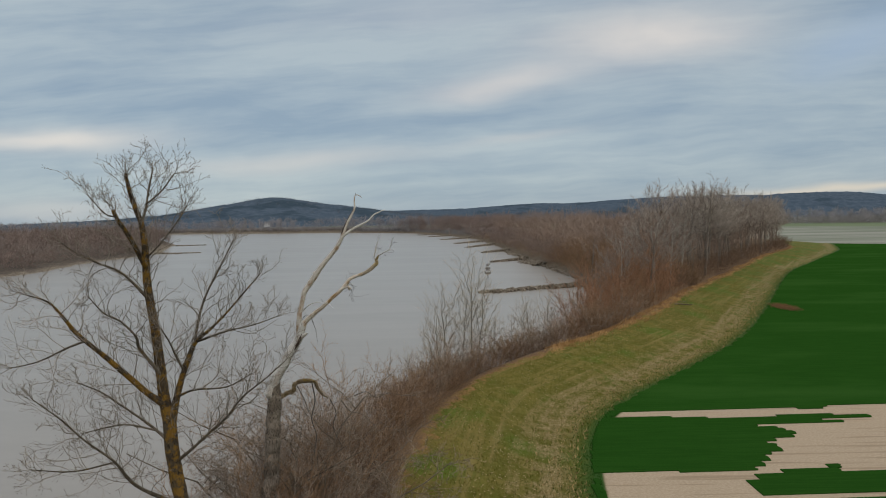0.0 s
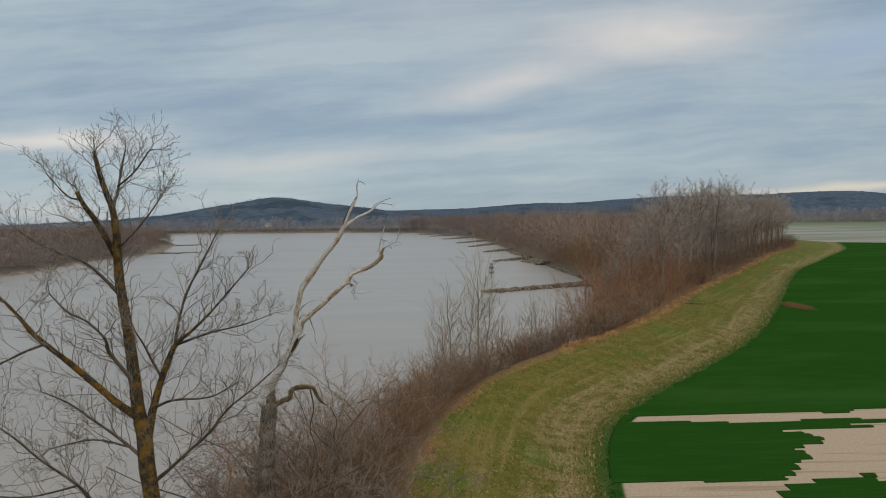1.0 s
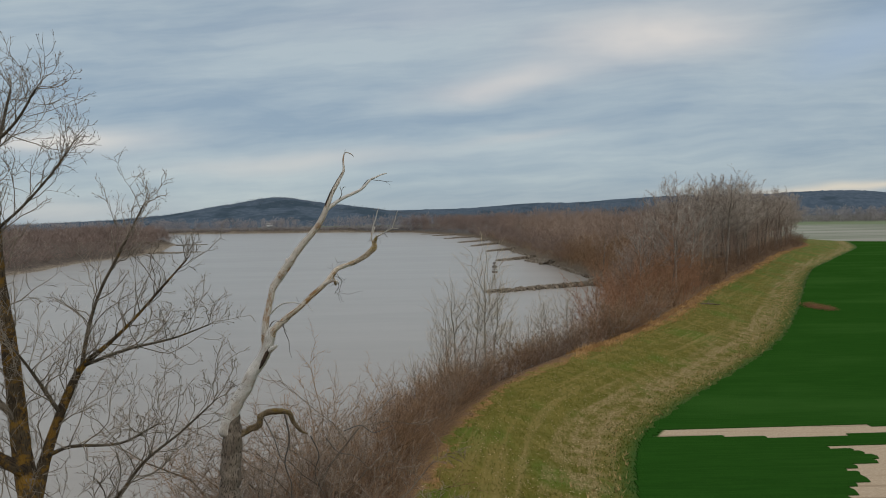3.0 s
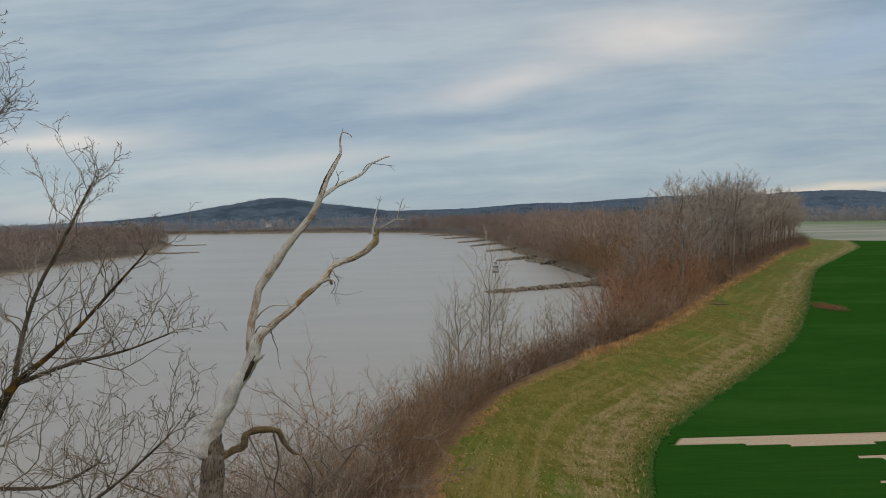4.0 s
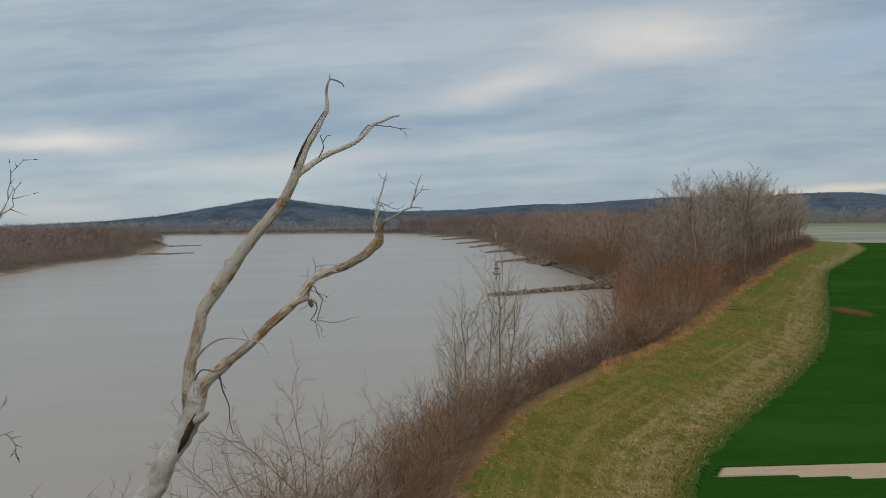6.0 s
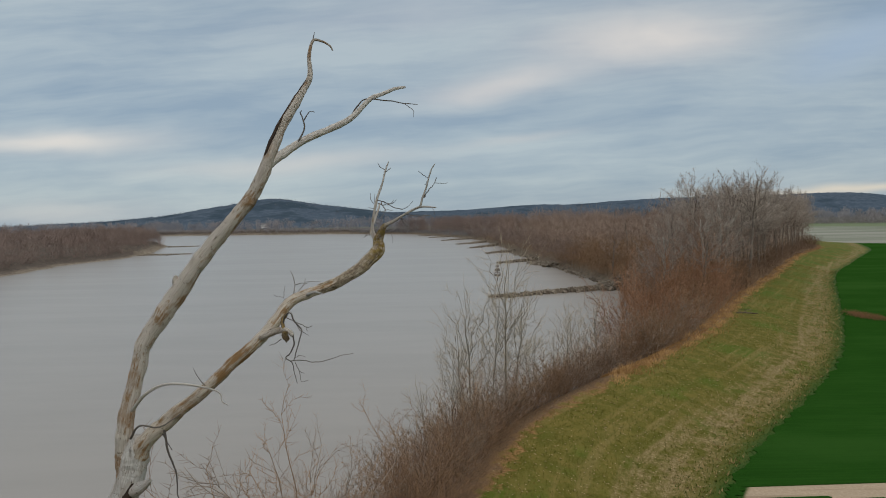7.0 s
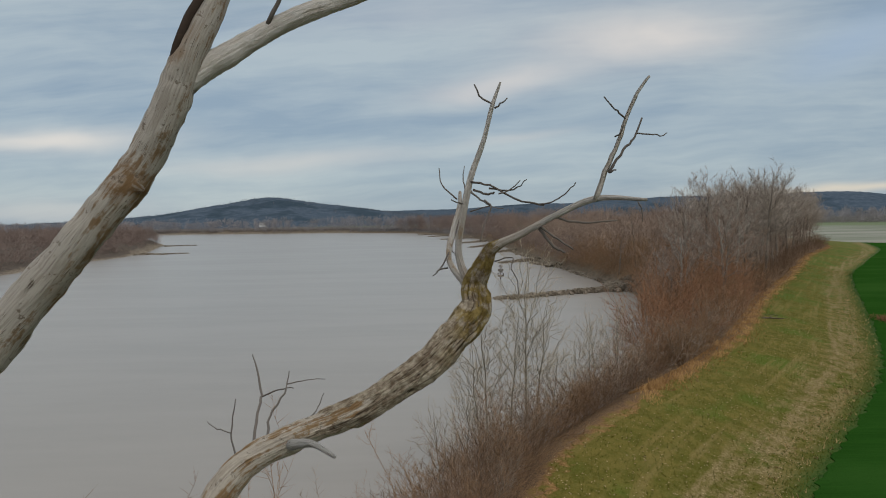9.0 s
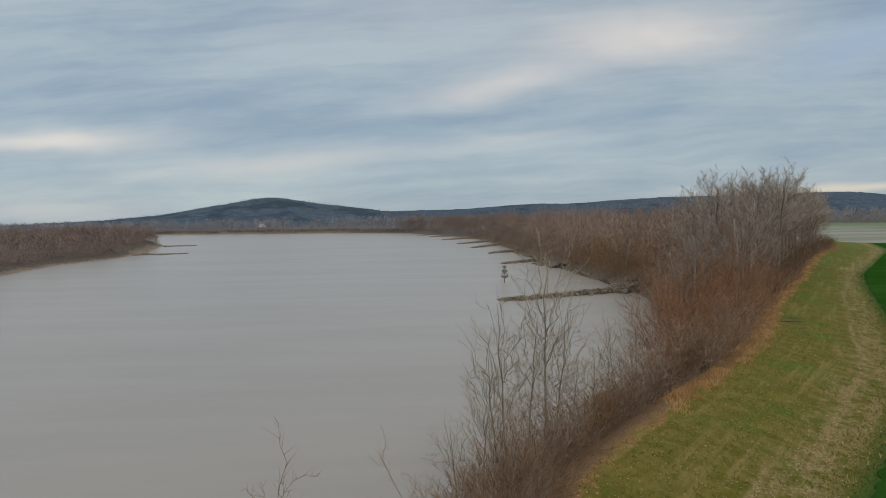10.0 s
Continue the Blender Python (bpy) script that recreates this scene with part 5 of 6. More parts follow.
snag_limb("lower trunk", (-6.52, 21.45, -3.4, 0.42), (-6.46, 21.43, 0.5, 0.33), (-6.37, 21.40, 3.73, 0.296), (-6.29, 21.39, 4.77, 0.286), (-6.21, 21.37, 5.80, 0.276), (-6.14, 21.36, 6.83, 0.276), (-6.07, 21.34, 7.64, 0.266), (-6.03, 21.33, 8.17, 0.205), (-5.99, 21.32, 8.34, 0.15), (-5.95, 21.31, 8.46, 0.06))
snag_limb("trunk", (-6.20, 21.30, 7.90, 0.256), (-6.06, 21.28, 8.31, 0.244), (-5.76, 21.25, 8.85, 0.222), (-5.39, 21.23, 9.43, 0.199), (-5.07, 21.20, 9.96, 0.185), (-5.00, 21.19, 10.22, 0.19), (-4.97, 21.18, 10.42, 0.15), (-4.96, 21.18, 10.54, 0.06))
snag_limb("main_limb", (-5.07, 21.20, 10.06, 0.15), (-5.09, 21.19, 10.32, 0.128), (-5.08, 21.18, 10.57, 0.112), (-5.03, 21.22, 10.86, 0.104), (-4.96, 21.27, 11.23, 0.105), (-4.83, 21.31, 11.60, 0.116), (-4.58, 21.35, 11.97, 0.132), (-4.39, 21.37, 12.23, 0.117), (-4.15, 21.40, 12.54, 0.108), (-3.87, 21.42, 12.89, 0.098), (-3.71, 21.45, 13.08, 0.093), (-3.57, 21.47, 13.36, 0.091), (-3.50, 21.50, 13.57, 0.073), (-3.39, 21.60, 13.86, 0.066), (-3.25, 21.70, 14.15, 0.059), (-3.14, 21.80, 14.40, 0.041), (-3.16, 21.90, 14.67, 0.028), (-3.13, 22.00, 14.87, 0.023), (-3.03, 22.02, 14.87, 0.017), (-2.94, 22.03, 14.82, 0.014), (-2.91, 22.05, 14.77, 0.009))
snag_limb("branch", (-3.55, 21.48, 13.39, 0.078), (-3.47, 21.54, 13.47, 0.068), (-3.32, 21.60, 13.59, 0.059), (-3.13, 21.67, 13.71, 0.054), (-2.91, 21.73, 13.81, 0.049), (-2.68, 21.79, 13.94, 0.044), (-2.48, 21.85, 14.15, 0.036), (-2.33, 21.92, 14.23, 0.031), (-2.19, 21.98, 14.30, 0.025), (-2.07, 22.04, 14.33, 0.017))
snag_limb("twig", (-2.70, 21.80, 13.93, 0.025), (-2.61, 21.82, 14.07, 0.022), (-2.51, 21.84, 14.16, 0.019), (-2.26, 21.86, 14.14, 0.017), (-2.08, 21.88, 14.11, 0.014), (-1.92, 21.90, 14.10, 0.008))
snag_limb("twig", (-3.24, 21.60, 13.66, 0.024), (-3.16, 21.57, 13.82, 0.021), (-3.19, 21.53, 13.95, 0.016), (-3.17, 21.50, 13.98, 0.010))
snag_limb("twig", (-3.17, 21.57, 13.88, 0.016), (-3.10, 21.54, 13.97, 0.013), (-3.03, 21.50, 13.96, 0.008))
snag_limb("twig", (-3.13, 22.00, 14.87, 0.017), (-3.11, 22.00, 14.97, 0.009))
snag_limb("twig", (-2.08, 21.88, 14.11, 0.011), (-1.98, 21.87, 14.03, 0.008), (-1.97, 21.85, 13.95, 0.006))
snag_limb("lower_limb", (-5.04, 21.19, 10.10, 0.16), (-4.92, 21.17, 10.38, 0.135), (-4.71, 21.15, 10.61, 0.108), (-4.38, 21.13, 10.88, 0.088), (-4.11, 21.10, 11.09, 0.083), (-3.86, 21.10, 11.32, 0.080), (-3.61, 21.10, 11.54, 0.080), (-3.43, 21.19, 11.75, 0.079), (-3.30, 21.28, 11.92, 0.075), (-3.11, 21.37, 12.00, 0.071), (-2.87, 21.44, 12.08, 0.067), (-2.66, 21.52, 12.19, 0.073), (-2.50, 21.59, 12.32, 0.082), (-2.39, 21.66, 12.44, 0.086), (-2.392, 21.70, 12.545, 0.064), (-2.358, 21.68, 12.63, 0.046), (-2.325, 21.66, 12.70, 0.032), (-2.27, 21.64, 12.735, 0.020))
snag_limb("branch", (-2.39, 21.70, 12.50, 0.049), (-2.33, 21.66, 12.69, 0.038), (-2.19, 21.61, 12.77, 0.029), (-2.05, 21.55, 12.85, 0.024), (-1.90, 21.50, 12.91, 0.021), (-1.73, 21.40, 12.90, 0.010))
snag_limb("branch", (-1.91, 21.50, 12.90, 0.021), (-1.86, 21.47, 13.05, 0.018), (-1.82, 21.44, 13.16, 0.015), (-1.78, 21.40, 13.29, 0.013), (-1.73, 21.37, 13.37, 0.008))
snag_limb("twig", (-1.81, 21.42, 13.22, 0.009), (-1.86, 21.39, 13.25, 0.008), (-1.91, 21.35, 13.29, 0.006))
snag_limb("twig", (-2.07, 21.55, 12.84, 0.011), (-1.94, 21.58, 12.81, 0.011), (-1.79, 21.60, 12.82, 0.007))
snag_limb("twig", (-2.12, 21.60, 12.80, 0.013), (-2.06, 21.50, 12.75, 0.010), (-2.02, 21.40, 12.71, 0.008))
snag_limb("branch", (-2.41, 21.72, 12.53, 0.038), (-2.46, 21.73, 12.68, 0.027), (-2.44, 21.73, 12.84, 0.027), (-2.40, 21.74, 13.02, 0.024), (-2.34, 21.75, 13.18, 0.019), (-2.30, 21.75, 13.33, 0.016), (-2.26, 21.76, 13.44, 0.008))
snag_limb("twig", (-2.29, 21.75, 13.34, 0.011), (-2.35, 21.73, 13.37, 0.010), (-2.38, 21.70, 13.42, 0.008))
snag_limb("branch", (-2.42, 21.72, 12.53, 0.033), (-2.50, 21.90, 12.64, 0.025), (-2.48, 22.10, 12.77, 0.026), (-2.44, 22.20, 12.90, 0.023), (-2.43, 22.30, 12.98, 0.015))
snag_limb("twig", (-2.40, 21.73, 13.00, 0.014), (-2.32, 21.69, 12.98, 0.011), (-2.19, 21.64, 12.91, 0.011), (-2.10, 21.60, 12.89, 0.011))
snag_limb("twig", (-2.32, 21.72, 12.97, 0.011), (-2.22, 21.66, 12.96, 0.008), (-2.17, 21.60, 13.00, 0.005))
snag_limb("twig", (-2.50, 21.90, 12.68, 0.011), (-2.54, 21.85, 12.61, 0.008), (-2.56, 21.80, 12.60, 0.005))
snag_limb("twig", (-2.45, 22.20, 12.94, 0.012), (-2.53, 22.25, 13.02, 0.009), (-2.54, 22.30, 13.11, 0.006))
snag_limb("twig", (-3.33, 21.15, 11.78, 0.012), (-3.21, 21.07, 11.74, 0.012), (-3.14, 20.98, 11.67, 0.009), (-3.03, 20.90, 11.63, 0.005))
snag_limb("twig", (-3.30, 21.40, 11.93, 0.016), (-3.33, 21.58, 12.03, 0.014), (-3.36, 21.74, 12.06, 0.013), (-3.41, 21.85, 12.16, 0.010), (-3.46, 21.95, 12.20, 0.006))
snag_limb("twig", (-3.36, 21.72, 12.055, 0.010), (-3.29, 21.80, 12.07, 0.008), (-3.25, 21.88, 12.05, 0.005))
snag_limb("twig", (-3.38, 21.45, 11.88, 0.010), (-3.46, 21.62, 11.93, 0.008), (-3.47, 21.72, 12.05, 0.005))
snag_limb("twig", (-3.46, 21.62, 11.93, 0.007), (-3.54, 21.68, 11.93, 0.006), (-3.60, 21.72, 11.95, 0.004))
snag_limb("twig", (-3.24, 21.40, 11.97, 0.014), (-3.29, 21.62, 12.00, 0.012), (-3.27, 21.80, 12.05, 0.010), (-3.29, 21.97, 12.11, 0.006))
snag_limb("twig", (-3.28, 21.88, 12.07, 0.007), (-3.20, 21.95, 12.07, 0.005), (-3.12, 22.00, 12.06, 0.004))
snag_limb("twig", (-3.12, 21.42, 12.01, 0.008), (-3.09, 21.60, 12.02, 0.006), (-3.08, 21.75, 12.06, 0.004))
snag_limb("stub", (-3.12, 21.30, 11.99, 0.040), (-3.02, 21.20, 12.03, 0.025), (-2.92, 21.10, 12.02, 0.010))
snag_limb("hanging", (-3.560, 21.050, 11.583, 0.0450), (-3.476, 21.016, 11.621, 0.0554), (-3.386, 20.982, 11.658, 0.0580), (-3.296, 20.948, 11.681, 0.0548), (-3.227, 20.914, 11.664, 0.0460), (-3.187, 20.880, 11.629, 0.0300))
snag_limb("mossy_stub", (-3.291, 20.930, 11.686, 0.0300), (-3.315, 20.987, 11.735, 0.0340), (-3.316, 21.043, 11.784, 0.0340), (-3.300, 21.100, 11.808, 0.0240))
snag_limb("mossy_stub", (-3.265, 20.900, 11.671, 0.05), (-3.270, 20.893, 11.642, 0.066), (-3.253, 20.887, 11.606, 0.058), (-3.243, 20.880, 11.575, 0.03))
snag_limb("twig", (-3.187, 20.880, 11.633, 0.0220), (-3.172, 20.870, 11.543, 0.0193), (-3.220, 20.860, 11.454, 0.0167), (-3.256, 20.850, 11.414, 0.0140), (-3.191, 20.840, 11.363, 0.0113), (-3.168, 20.830, 11.259, 0.0087), (-3.142, 20.820, 11.161, 0.0060))
snag_limb("twig", (-3.306, 20.980, 11.724, 0.0180), (-3.289, 20.962, 11.810, 0.0190), (-3.218, 20.945, 11.850, 0.0200), (-3.177, 20.928, 11.760, 0.0185), (-3.118, 20.910, 11.707, 0.0170), (-3.104, 20.892, 11.661, 0.0155), (-3.144, 20.875, 11.517, 0.0140), (-3.171, 20.858, 11.407, 0.0115), (-3.199, 20.840, 11.379, 0.0090))
snag_limb("twig", (-3.203, 20.840, 11.386, 0.0120), (-3.097, 20.882, 11.380, 0.0112), (-2.979, 20.924, 11.348, 0.0104), (-2.845, 20.966, 11.361, 0.0090), (-2.708, 21.008, 11.400, 0.0070), (-2.612, 21.050, 11.403, 0.0050))
snag_limb("twig", (-3.163, 20.840, 11.372, 0.0090), (-3.119, 20.820, 11.290, 0.0065), (-3.066, 20.800, 11.263, 0.0040))
snag_limb("twig", (-3.119, 20.820, 11.290, 0.0080), (-3.098, 20.810, 11.187, 0.0060), (-3.027, 20.800, 11.195, 0.0040))
snag_limb("twig", (-3.166, 20.840, 11.414, 0.0090), (-3.106, 20.820, 11.443, 0.0065), (-3.043, 20.800, 11.428, 0.0040))
snag_limb("twig", (-3.170, 20.900, 11.767, 0.0120), (-3.085, 20.880, 11.736, 0.0097), (-3.036, 20.860, 11.715, 0.0073), (-2.981, 20.840, 11.734, 0.0050))
snag_limb("twig", (-3.036, 20.840, 11.726, 0.0080), (-3.036, 20.830, 11.701, 0.0060), (-3.021, 20.820, 11.685, 0.0040))
snag_limb("twig", (-3.309, 20.900, 11.597, 0.0120), (-3.363, 20.875, 11.557, 0.0085), (-3.416, 20.850, 11.541, 0.0050))
snag_limb("twig", (-3.245, 20.830, 11.424, 0.0080), (-3.260, 20.815, 11.397, 0.0060), (-3.262, 20.800, 11.361, 0.0040))
snag_limb("loop", (-4.95, 21.10, 10.83, 0.034), (-4.70, 20.90, 11.06, 0.030), (-4.47, 20.84, 11.17, 0.025), (-4.17, 20.78, 11.17, 0.021), (-3.90, 20.72, 11.12, 0.016), (-3.84, 20.66, 11.04, 0.011), (-3.76, 20.60, 11.02, 0.007))
snag_limb("twig", (-4.14, 21.05, 11.08, 0.012), (-4.20, 21.02, 11.17, 0.010), (-4.25, 21.00, 11.29, 0.006))
snag_limb("twig", (-4.68, 21.15, 10.61, 0.017), (-4.59, 21.07, 10.52, 0.014), (-4.50, 21.00, 10.44, 0.010))
snag_limb("mossy", (-6.02, 21.33, 7.72, 0.13), (-5.70, 21.40, 7.86, 0.11), (-5.45, 21.48, 7.98, 0.115), (-5.36, 21.51, 8.20, 0.098), (-5.05, 21.58, 8.29, 0.10), (-4.72, 21.66, 8.23, 0.082), (-4.60, 21.72, 7.96, 0.072), (-4.44, 21.78, 7.70, 0.04), (-4.25, 21.82, 7.60, 0.02))
snag_limb("stub", (-5.06, 21.16, 9.92, 0.10), (-4.90, 21.10, 10.00, 0.085), (-4.80, 21.07, 10.07, 0.05), (-4.76, 21.06, 10.10, 0.02))
snag_limb("twig", (-4.62, 21.10, 10.62, 0.030), (-4.55, 21.02, 10.42, 0.026), (-4.46, 20.98, 10.22, 0.020), (-4.44, 20.96, 10.0, 0.014), (-4.40, 20.95, 9.8, 0.008))
snag_limb("twig", (-4.95, 21.05, 10.55, 0.030), (-4.80, 20.95, 10.72, 0.024), (-4.6, 20.95, 10.70, 0.02), (-4.42, 21.05, 10.80, 0.012))
snag_limb("twig", (-5.30, 21.5, 8.15, 0.05), (-5.0, 21.3, 7.7, 0.035), (-4.8, 21.2, 7.2, 0.028), (-4.5, 21.2, 6.8, 0.015))
snag_limb("twig", (-2.288, 21.750, 13.325, 0.0120), (-2.261, 21.735, 13.340, 0.0095), (-2.234, 21.720, 13.364, 0.0070))
snag_limb("twig", (-2.436, 21.730, 12.904, 0.0100), (-2.462, 21.695, 12.911, 0.0080), (-2.488, 21.660, 12.923, 0.0060))
snag_limb("twig", (-2.423, 21.730, 12.958, 0.0080), (-2.432, 21.755, 13.006, 0.0060), (-2.426, 21.780, 13.074, 0.0040))
snag_limb("twig", (-2.284, 21.660, 12.943, 0.0100), (-2.242, 21.630, 12.956, 0.0075), (-2.198, 21.600, 12.996, 0.0050))
snag_limb("twig", (-2.113, 21.600, 12.893, 0.0100), (-2.069, 21.567, 12.900, 0.0083), (-2.023, 21.533, 12.934, 0.0067), (-1.986, 21.500, 12.978, 0.0050))
snag_limb("twig", (-2.336, 21.800, 12.920, 0.0120), (-2.310, 21.767, 12.891, 0.0097), (-2.339, 21.733, 12.824, 0.0073), (-2.363, 21.700, 12.737, 0.0050))
snag_limb("twig", (-2.507, 21.900, 12.607, 0.0110), (-2.543, 21.875, 12.601, 0.0085), (-2.578, 21.850, 12.575, 0.0060))
snag_limb("twig", (-2.487, 22.000, 12.713, 0.0090), (-2.480, 21.975, 12.677, 0.0065), (-2.444, 21.950, 12.644, 0.0040))
snag_limb("twig", (-2.306, 21.660, 12.651, 0.0080), (-2.230, 21.633, 12.668, 0.0073), (-2.237, 21.605, 12.620, 0.0065), (-2.218, 21.578, 12.573, 0.0057), (-2.218, 21.550, 12.520, 0.0050))
snag_limb("twig", (-2.121, 21.600, 12.793, 0.0180), (-2.091, 21.567, 12.744, 0.0153), (-2.059, 21.533, 12.709, 0.0127), (-2.030, 21.500, 12.694, 0.0100))
snag_limb("twig", (-1.767, 21.400, 12.894, 0.0060), (-1.752, 21.400, 12.859, 0.0045), (-1.748, 21.400, 12.813, 0.0030))
snag_limb("twig", (-1.847, 21.430, 13.149, 0.0090), (-1.833, 21.415, 13.161, 0.0070), (-1.818, 21.400, 13.191, 0.0050))
snag_limb("twig", (-1.863, 21.460, 13.012, 0.0160), (-1.799, 21.473, 13.103, 0.0137), (-1.752, 21.487, 13.153, 0.0113), (-1.717, 21.500, 13.232, 0.0090))
snag_limb("twig", (-1.740, 21.500, 13.171, 0.0080), (-1.668, 21.513, 13.166, 0.0070), (-1.633, 21.527, 13.163, 0.0060), (-1.601, 21.540, 13.175, 0.0050))
snag_limb("twig", (-1.859, 21.460, 13.012, 0.0110), (-1.840, 21.440, 13.020, 0.0070))
snag_limb("twig", (-2.390, 21.740, 12.966, 0.0140), (-2.333, 21.720, 12.943, 0.0125), (-2.300, 21.700, 12.952, 0.0110))
snag_limb("twig", (-2.399, 22.200, 13.003, 0.0140), (-2.384, 22.067, 12.972, 0.0127), (-2.349, 21.933, 12.931, 0.0113), (-2.312, 21.800, 12.898, 0.0100))
snag_limb("twig", (-2.386, 22.100, 12.874, 0.0100), (-2.313, 22.000, 12.891, 0.0070), (-2.240, 21.900, 12.883, 0.0040))
snag_limb("twig", (-3.355, 22.000, 7.591, 0.0400), (-2.933, 22.133, 7.689, 0.0333), (-2.587, 22.267, 7.446, 0.0267), (-2.078, 22.400, 7.589, 0.0200))
snag_limb("twig", (-4.785, 21.600, 8.207, 0.0600), (-4.708, 21.675, 7.531, 0.0525), (-4.861, 21.750, 6.852, 0.0450), (-4.724, 21.825, 6.204, 0.0375), (-4.851, 21.900, 5.463, 0.0300))
snag_limb("twig", (-3.806, 21.900, 7.455, 0.0400), (-3.521, 22.033, 7.020, 0.0317), (-3.105, 22.167, 6.846, 0.0233), (-2.690, 22.300, 6.384, 0.0150))
snag_limb("twig", (-4.210, 21.900, 7.520, 0.0400), (-4.014, 21.933, 6.990, 0.0333), (-4.137, 21.967, 6.462, 0.0267), (-3.843, 22.000, 5.701, 0.0200))
snag_limb("bark_strip", (-3.605, 21.425, 13.37, 0.012), (-3.535, 21.45, 13.59, 0.034), (-3.425, 21.56, 13.88, 0.028), (-3.28, 21.665, 14.16, 0.024), (-3.165, 21.77, 14.38, 0.010))
# knobs of lost limbs
snag_limb("knob", (-3.76, 21.42, 13.02, 0.06), (-3.72, 21.41, 12.985, 0.05), (-3.695, 21.41, 12.97, 0.02))
snag_limb("knob", (-4.50, 21.36, 12.08, 0.08), (-4.545, 21.36, 12.16, 0.062), (-4.55, 21.36, 12.22, 0.02))
snag_limb("scar", (-5.25, 21.125, 9.50, 0.025), (-5.17, 21.105, 9.64, 0.075), (-5.09, 21.095, 9.80, 0.09), (-5.02, 21.09, 9.94, 0.08), (-4.97, 21.09, 10.06, 0.025))


# ---- grass, straw and fallen leaves ----
def blades(name, count, seed, box, keep, size, spread, material, label, per=3, lean=0.5):
    """Small tufts of thin blades, rooted in the ground."""
    r = np.random.default_rng(seed)
    s = r.uniform(0, 1, count * 6)
    y = box[0] + (box[1] - box[0]) * s ** 1.7
    line_x = np.interp(y, BANK[:56, 1], BANK[:56, 0])
    x = line_x + r.uniform(spread[0], spread[1], count * 6)
    z, _, across, field, shore = land(x, y)
    ok = np.nonzero(keep(across, field, r.uniform(0, 1, count * 6)))[0][:count]
    x, y, z = (np.repeat(q[ok], per) for q in (x, y, z))
    n = len(x)
    a = r.uniform(0, 2 * np.pi, n)
    tall = r.uniform(size[0], size[1], n)
    w = tall * r.uniform(0.10, 0.2, n)
    tip = np.stack([x + np.cos(a) * tall * lean * r.uniform(0.3, 1.4, n), y + np.sin(a) * tall * lean * r.uniform(0.3, 1.4, n), z + tall], axis=1)
    p = np.stack([x - np.sin(a) * w, y + np.cos(a) * w, z - 0.02], axis=1)
    q = np.stack([x + np.sin(a) * w, y - np.cos(a) * w, z - 0.02], axis=1)
    m = np.stack([x + np.cos(a) * w * 0.7, y + np.sin(a) * w * 0.7, z - 0.02], axis=1)
    v = np.stack([p, q, m, tip], axis=1).reshape(-1, 3)
    i = np.arange(n)[:, None] * 4
    f = np.concatenate([i + np.array([[0, 1, 3]]), i + np.array([[1, 2, 3]]), i + np.array([[2, 0, 3]])]).tolist()
    return tagged(mesh_object(name, v.tolist(), f, material, smooth=False), label, "grass", kind="stuff")


blades("grass", 22000, 71, (26, 150), lambda ac, fi, u: (ac > 0.2) & (fi < 0.3), (0.05, 0.13), (0, 30), mat_grass, "short olive and straw-coloured mown grass", 2, 0.9)
blades("dry_grass", 7000, 72, (58, 235), lambda ac, fi, u: (ac > -1.2) & (ac < 0.1 + 1.7 * u ** 4), (0.04, 0.2), (-3, 4), mat_rust_straw, "orange-tan dry grass along the brush", 3, 0.5)
blades("wheat_fringe", 26000, 75, (26, 150), lambda ac, fi, u: (fi > 1.25 - 3.2 * u) & (fi < 1.3), (0.03, 0.10), (4, 36), mat_wheat, "thinning green wheat blades along the field edge", 3, 0.8)
blades("dry_grass", 2000, 73, (26, 190), lambda ac, fi, u: (fi > -2.6 * u - 0.2) & (fi < 0.5), (0.08, 0.25), (4, 40), mat_straw, "pale dead stalks along the field edge", 3, 0.9)


def straw_clumps(count, seed):
    """Knee-high clumps of dead grass where the brush meets the mown strip."""
    r = np.random.default_rng(seed)
    tube = Tubes()
    for k in range(count):
        cx, cy = bank_point(56 + 130 * ((k + r.uniform(0, 1)) / count) ** 1.3, r.uniform(-0.6, 0.7))
        big = r.uniform(0.35, 1.0)
        for _ in range(46):
            x, y = cx + r.normal(0, 0.45 * big), cy + r.normal(0, 0.45 * big)
            foot = np.array((x, y, height_near(x, y)))
            tube.sliver(foot, foot + np.array((r.normal(0, 0.2), r.normal(0, 0.2), r.uniform(0.25, 0.75))) * big, 0.02)
    return tagged(tube.build("dry_grass", mat_rust_straw), "tall tan clumps of dead grass beside the brush", "grass", kind="stuff")


def height_near(x, y):
    """The ground's height, quickly, from the sheet of ground."""
    i, j = int(np.searchsorted(gx, x)), int(np.searchsorted(gy, y))
    return float(gz.reshape(ny, nx)[j, i]) - 0.03


straw_clumps(70, 76)


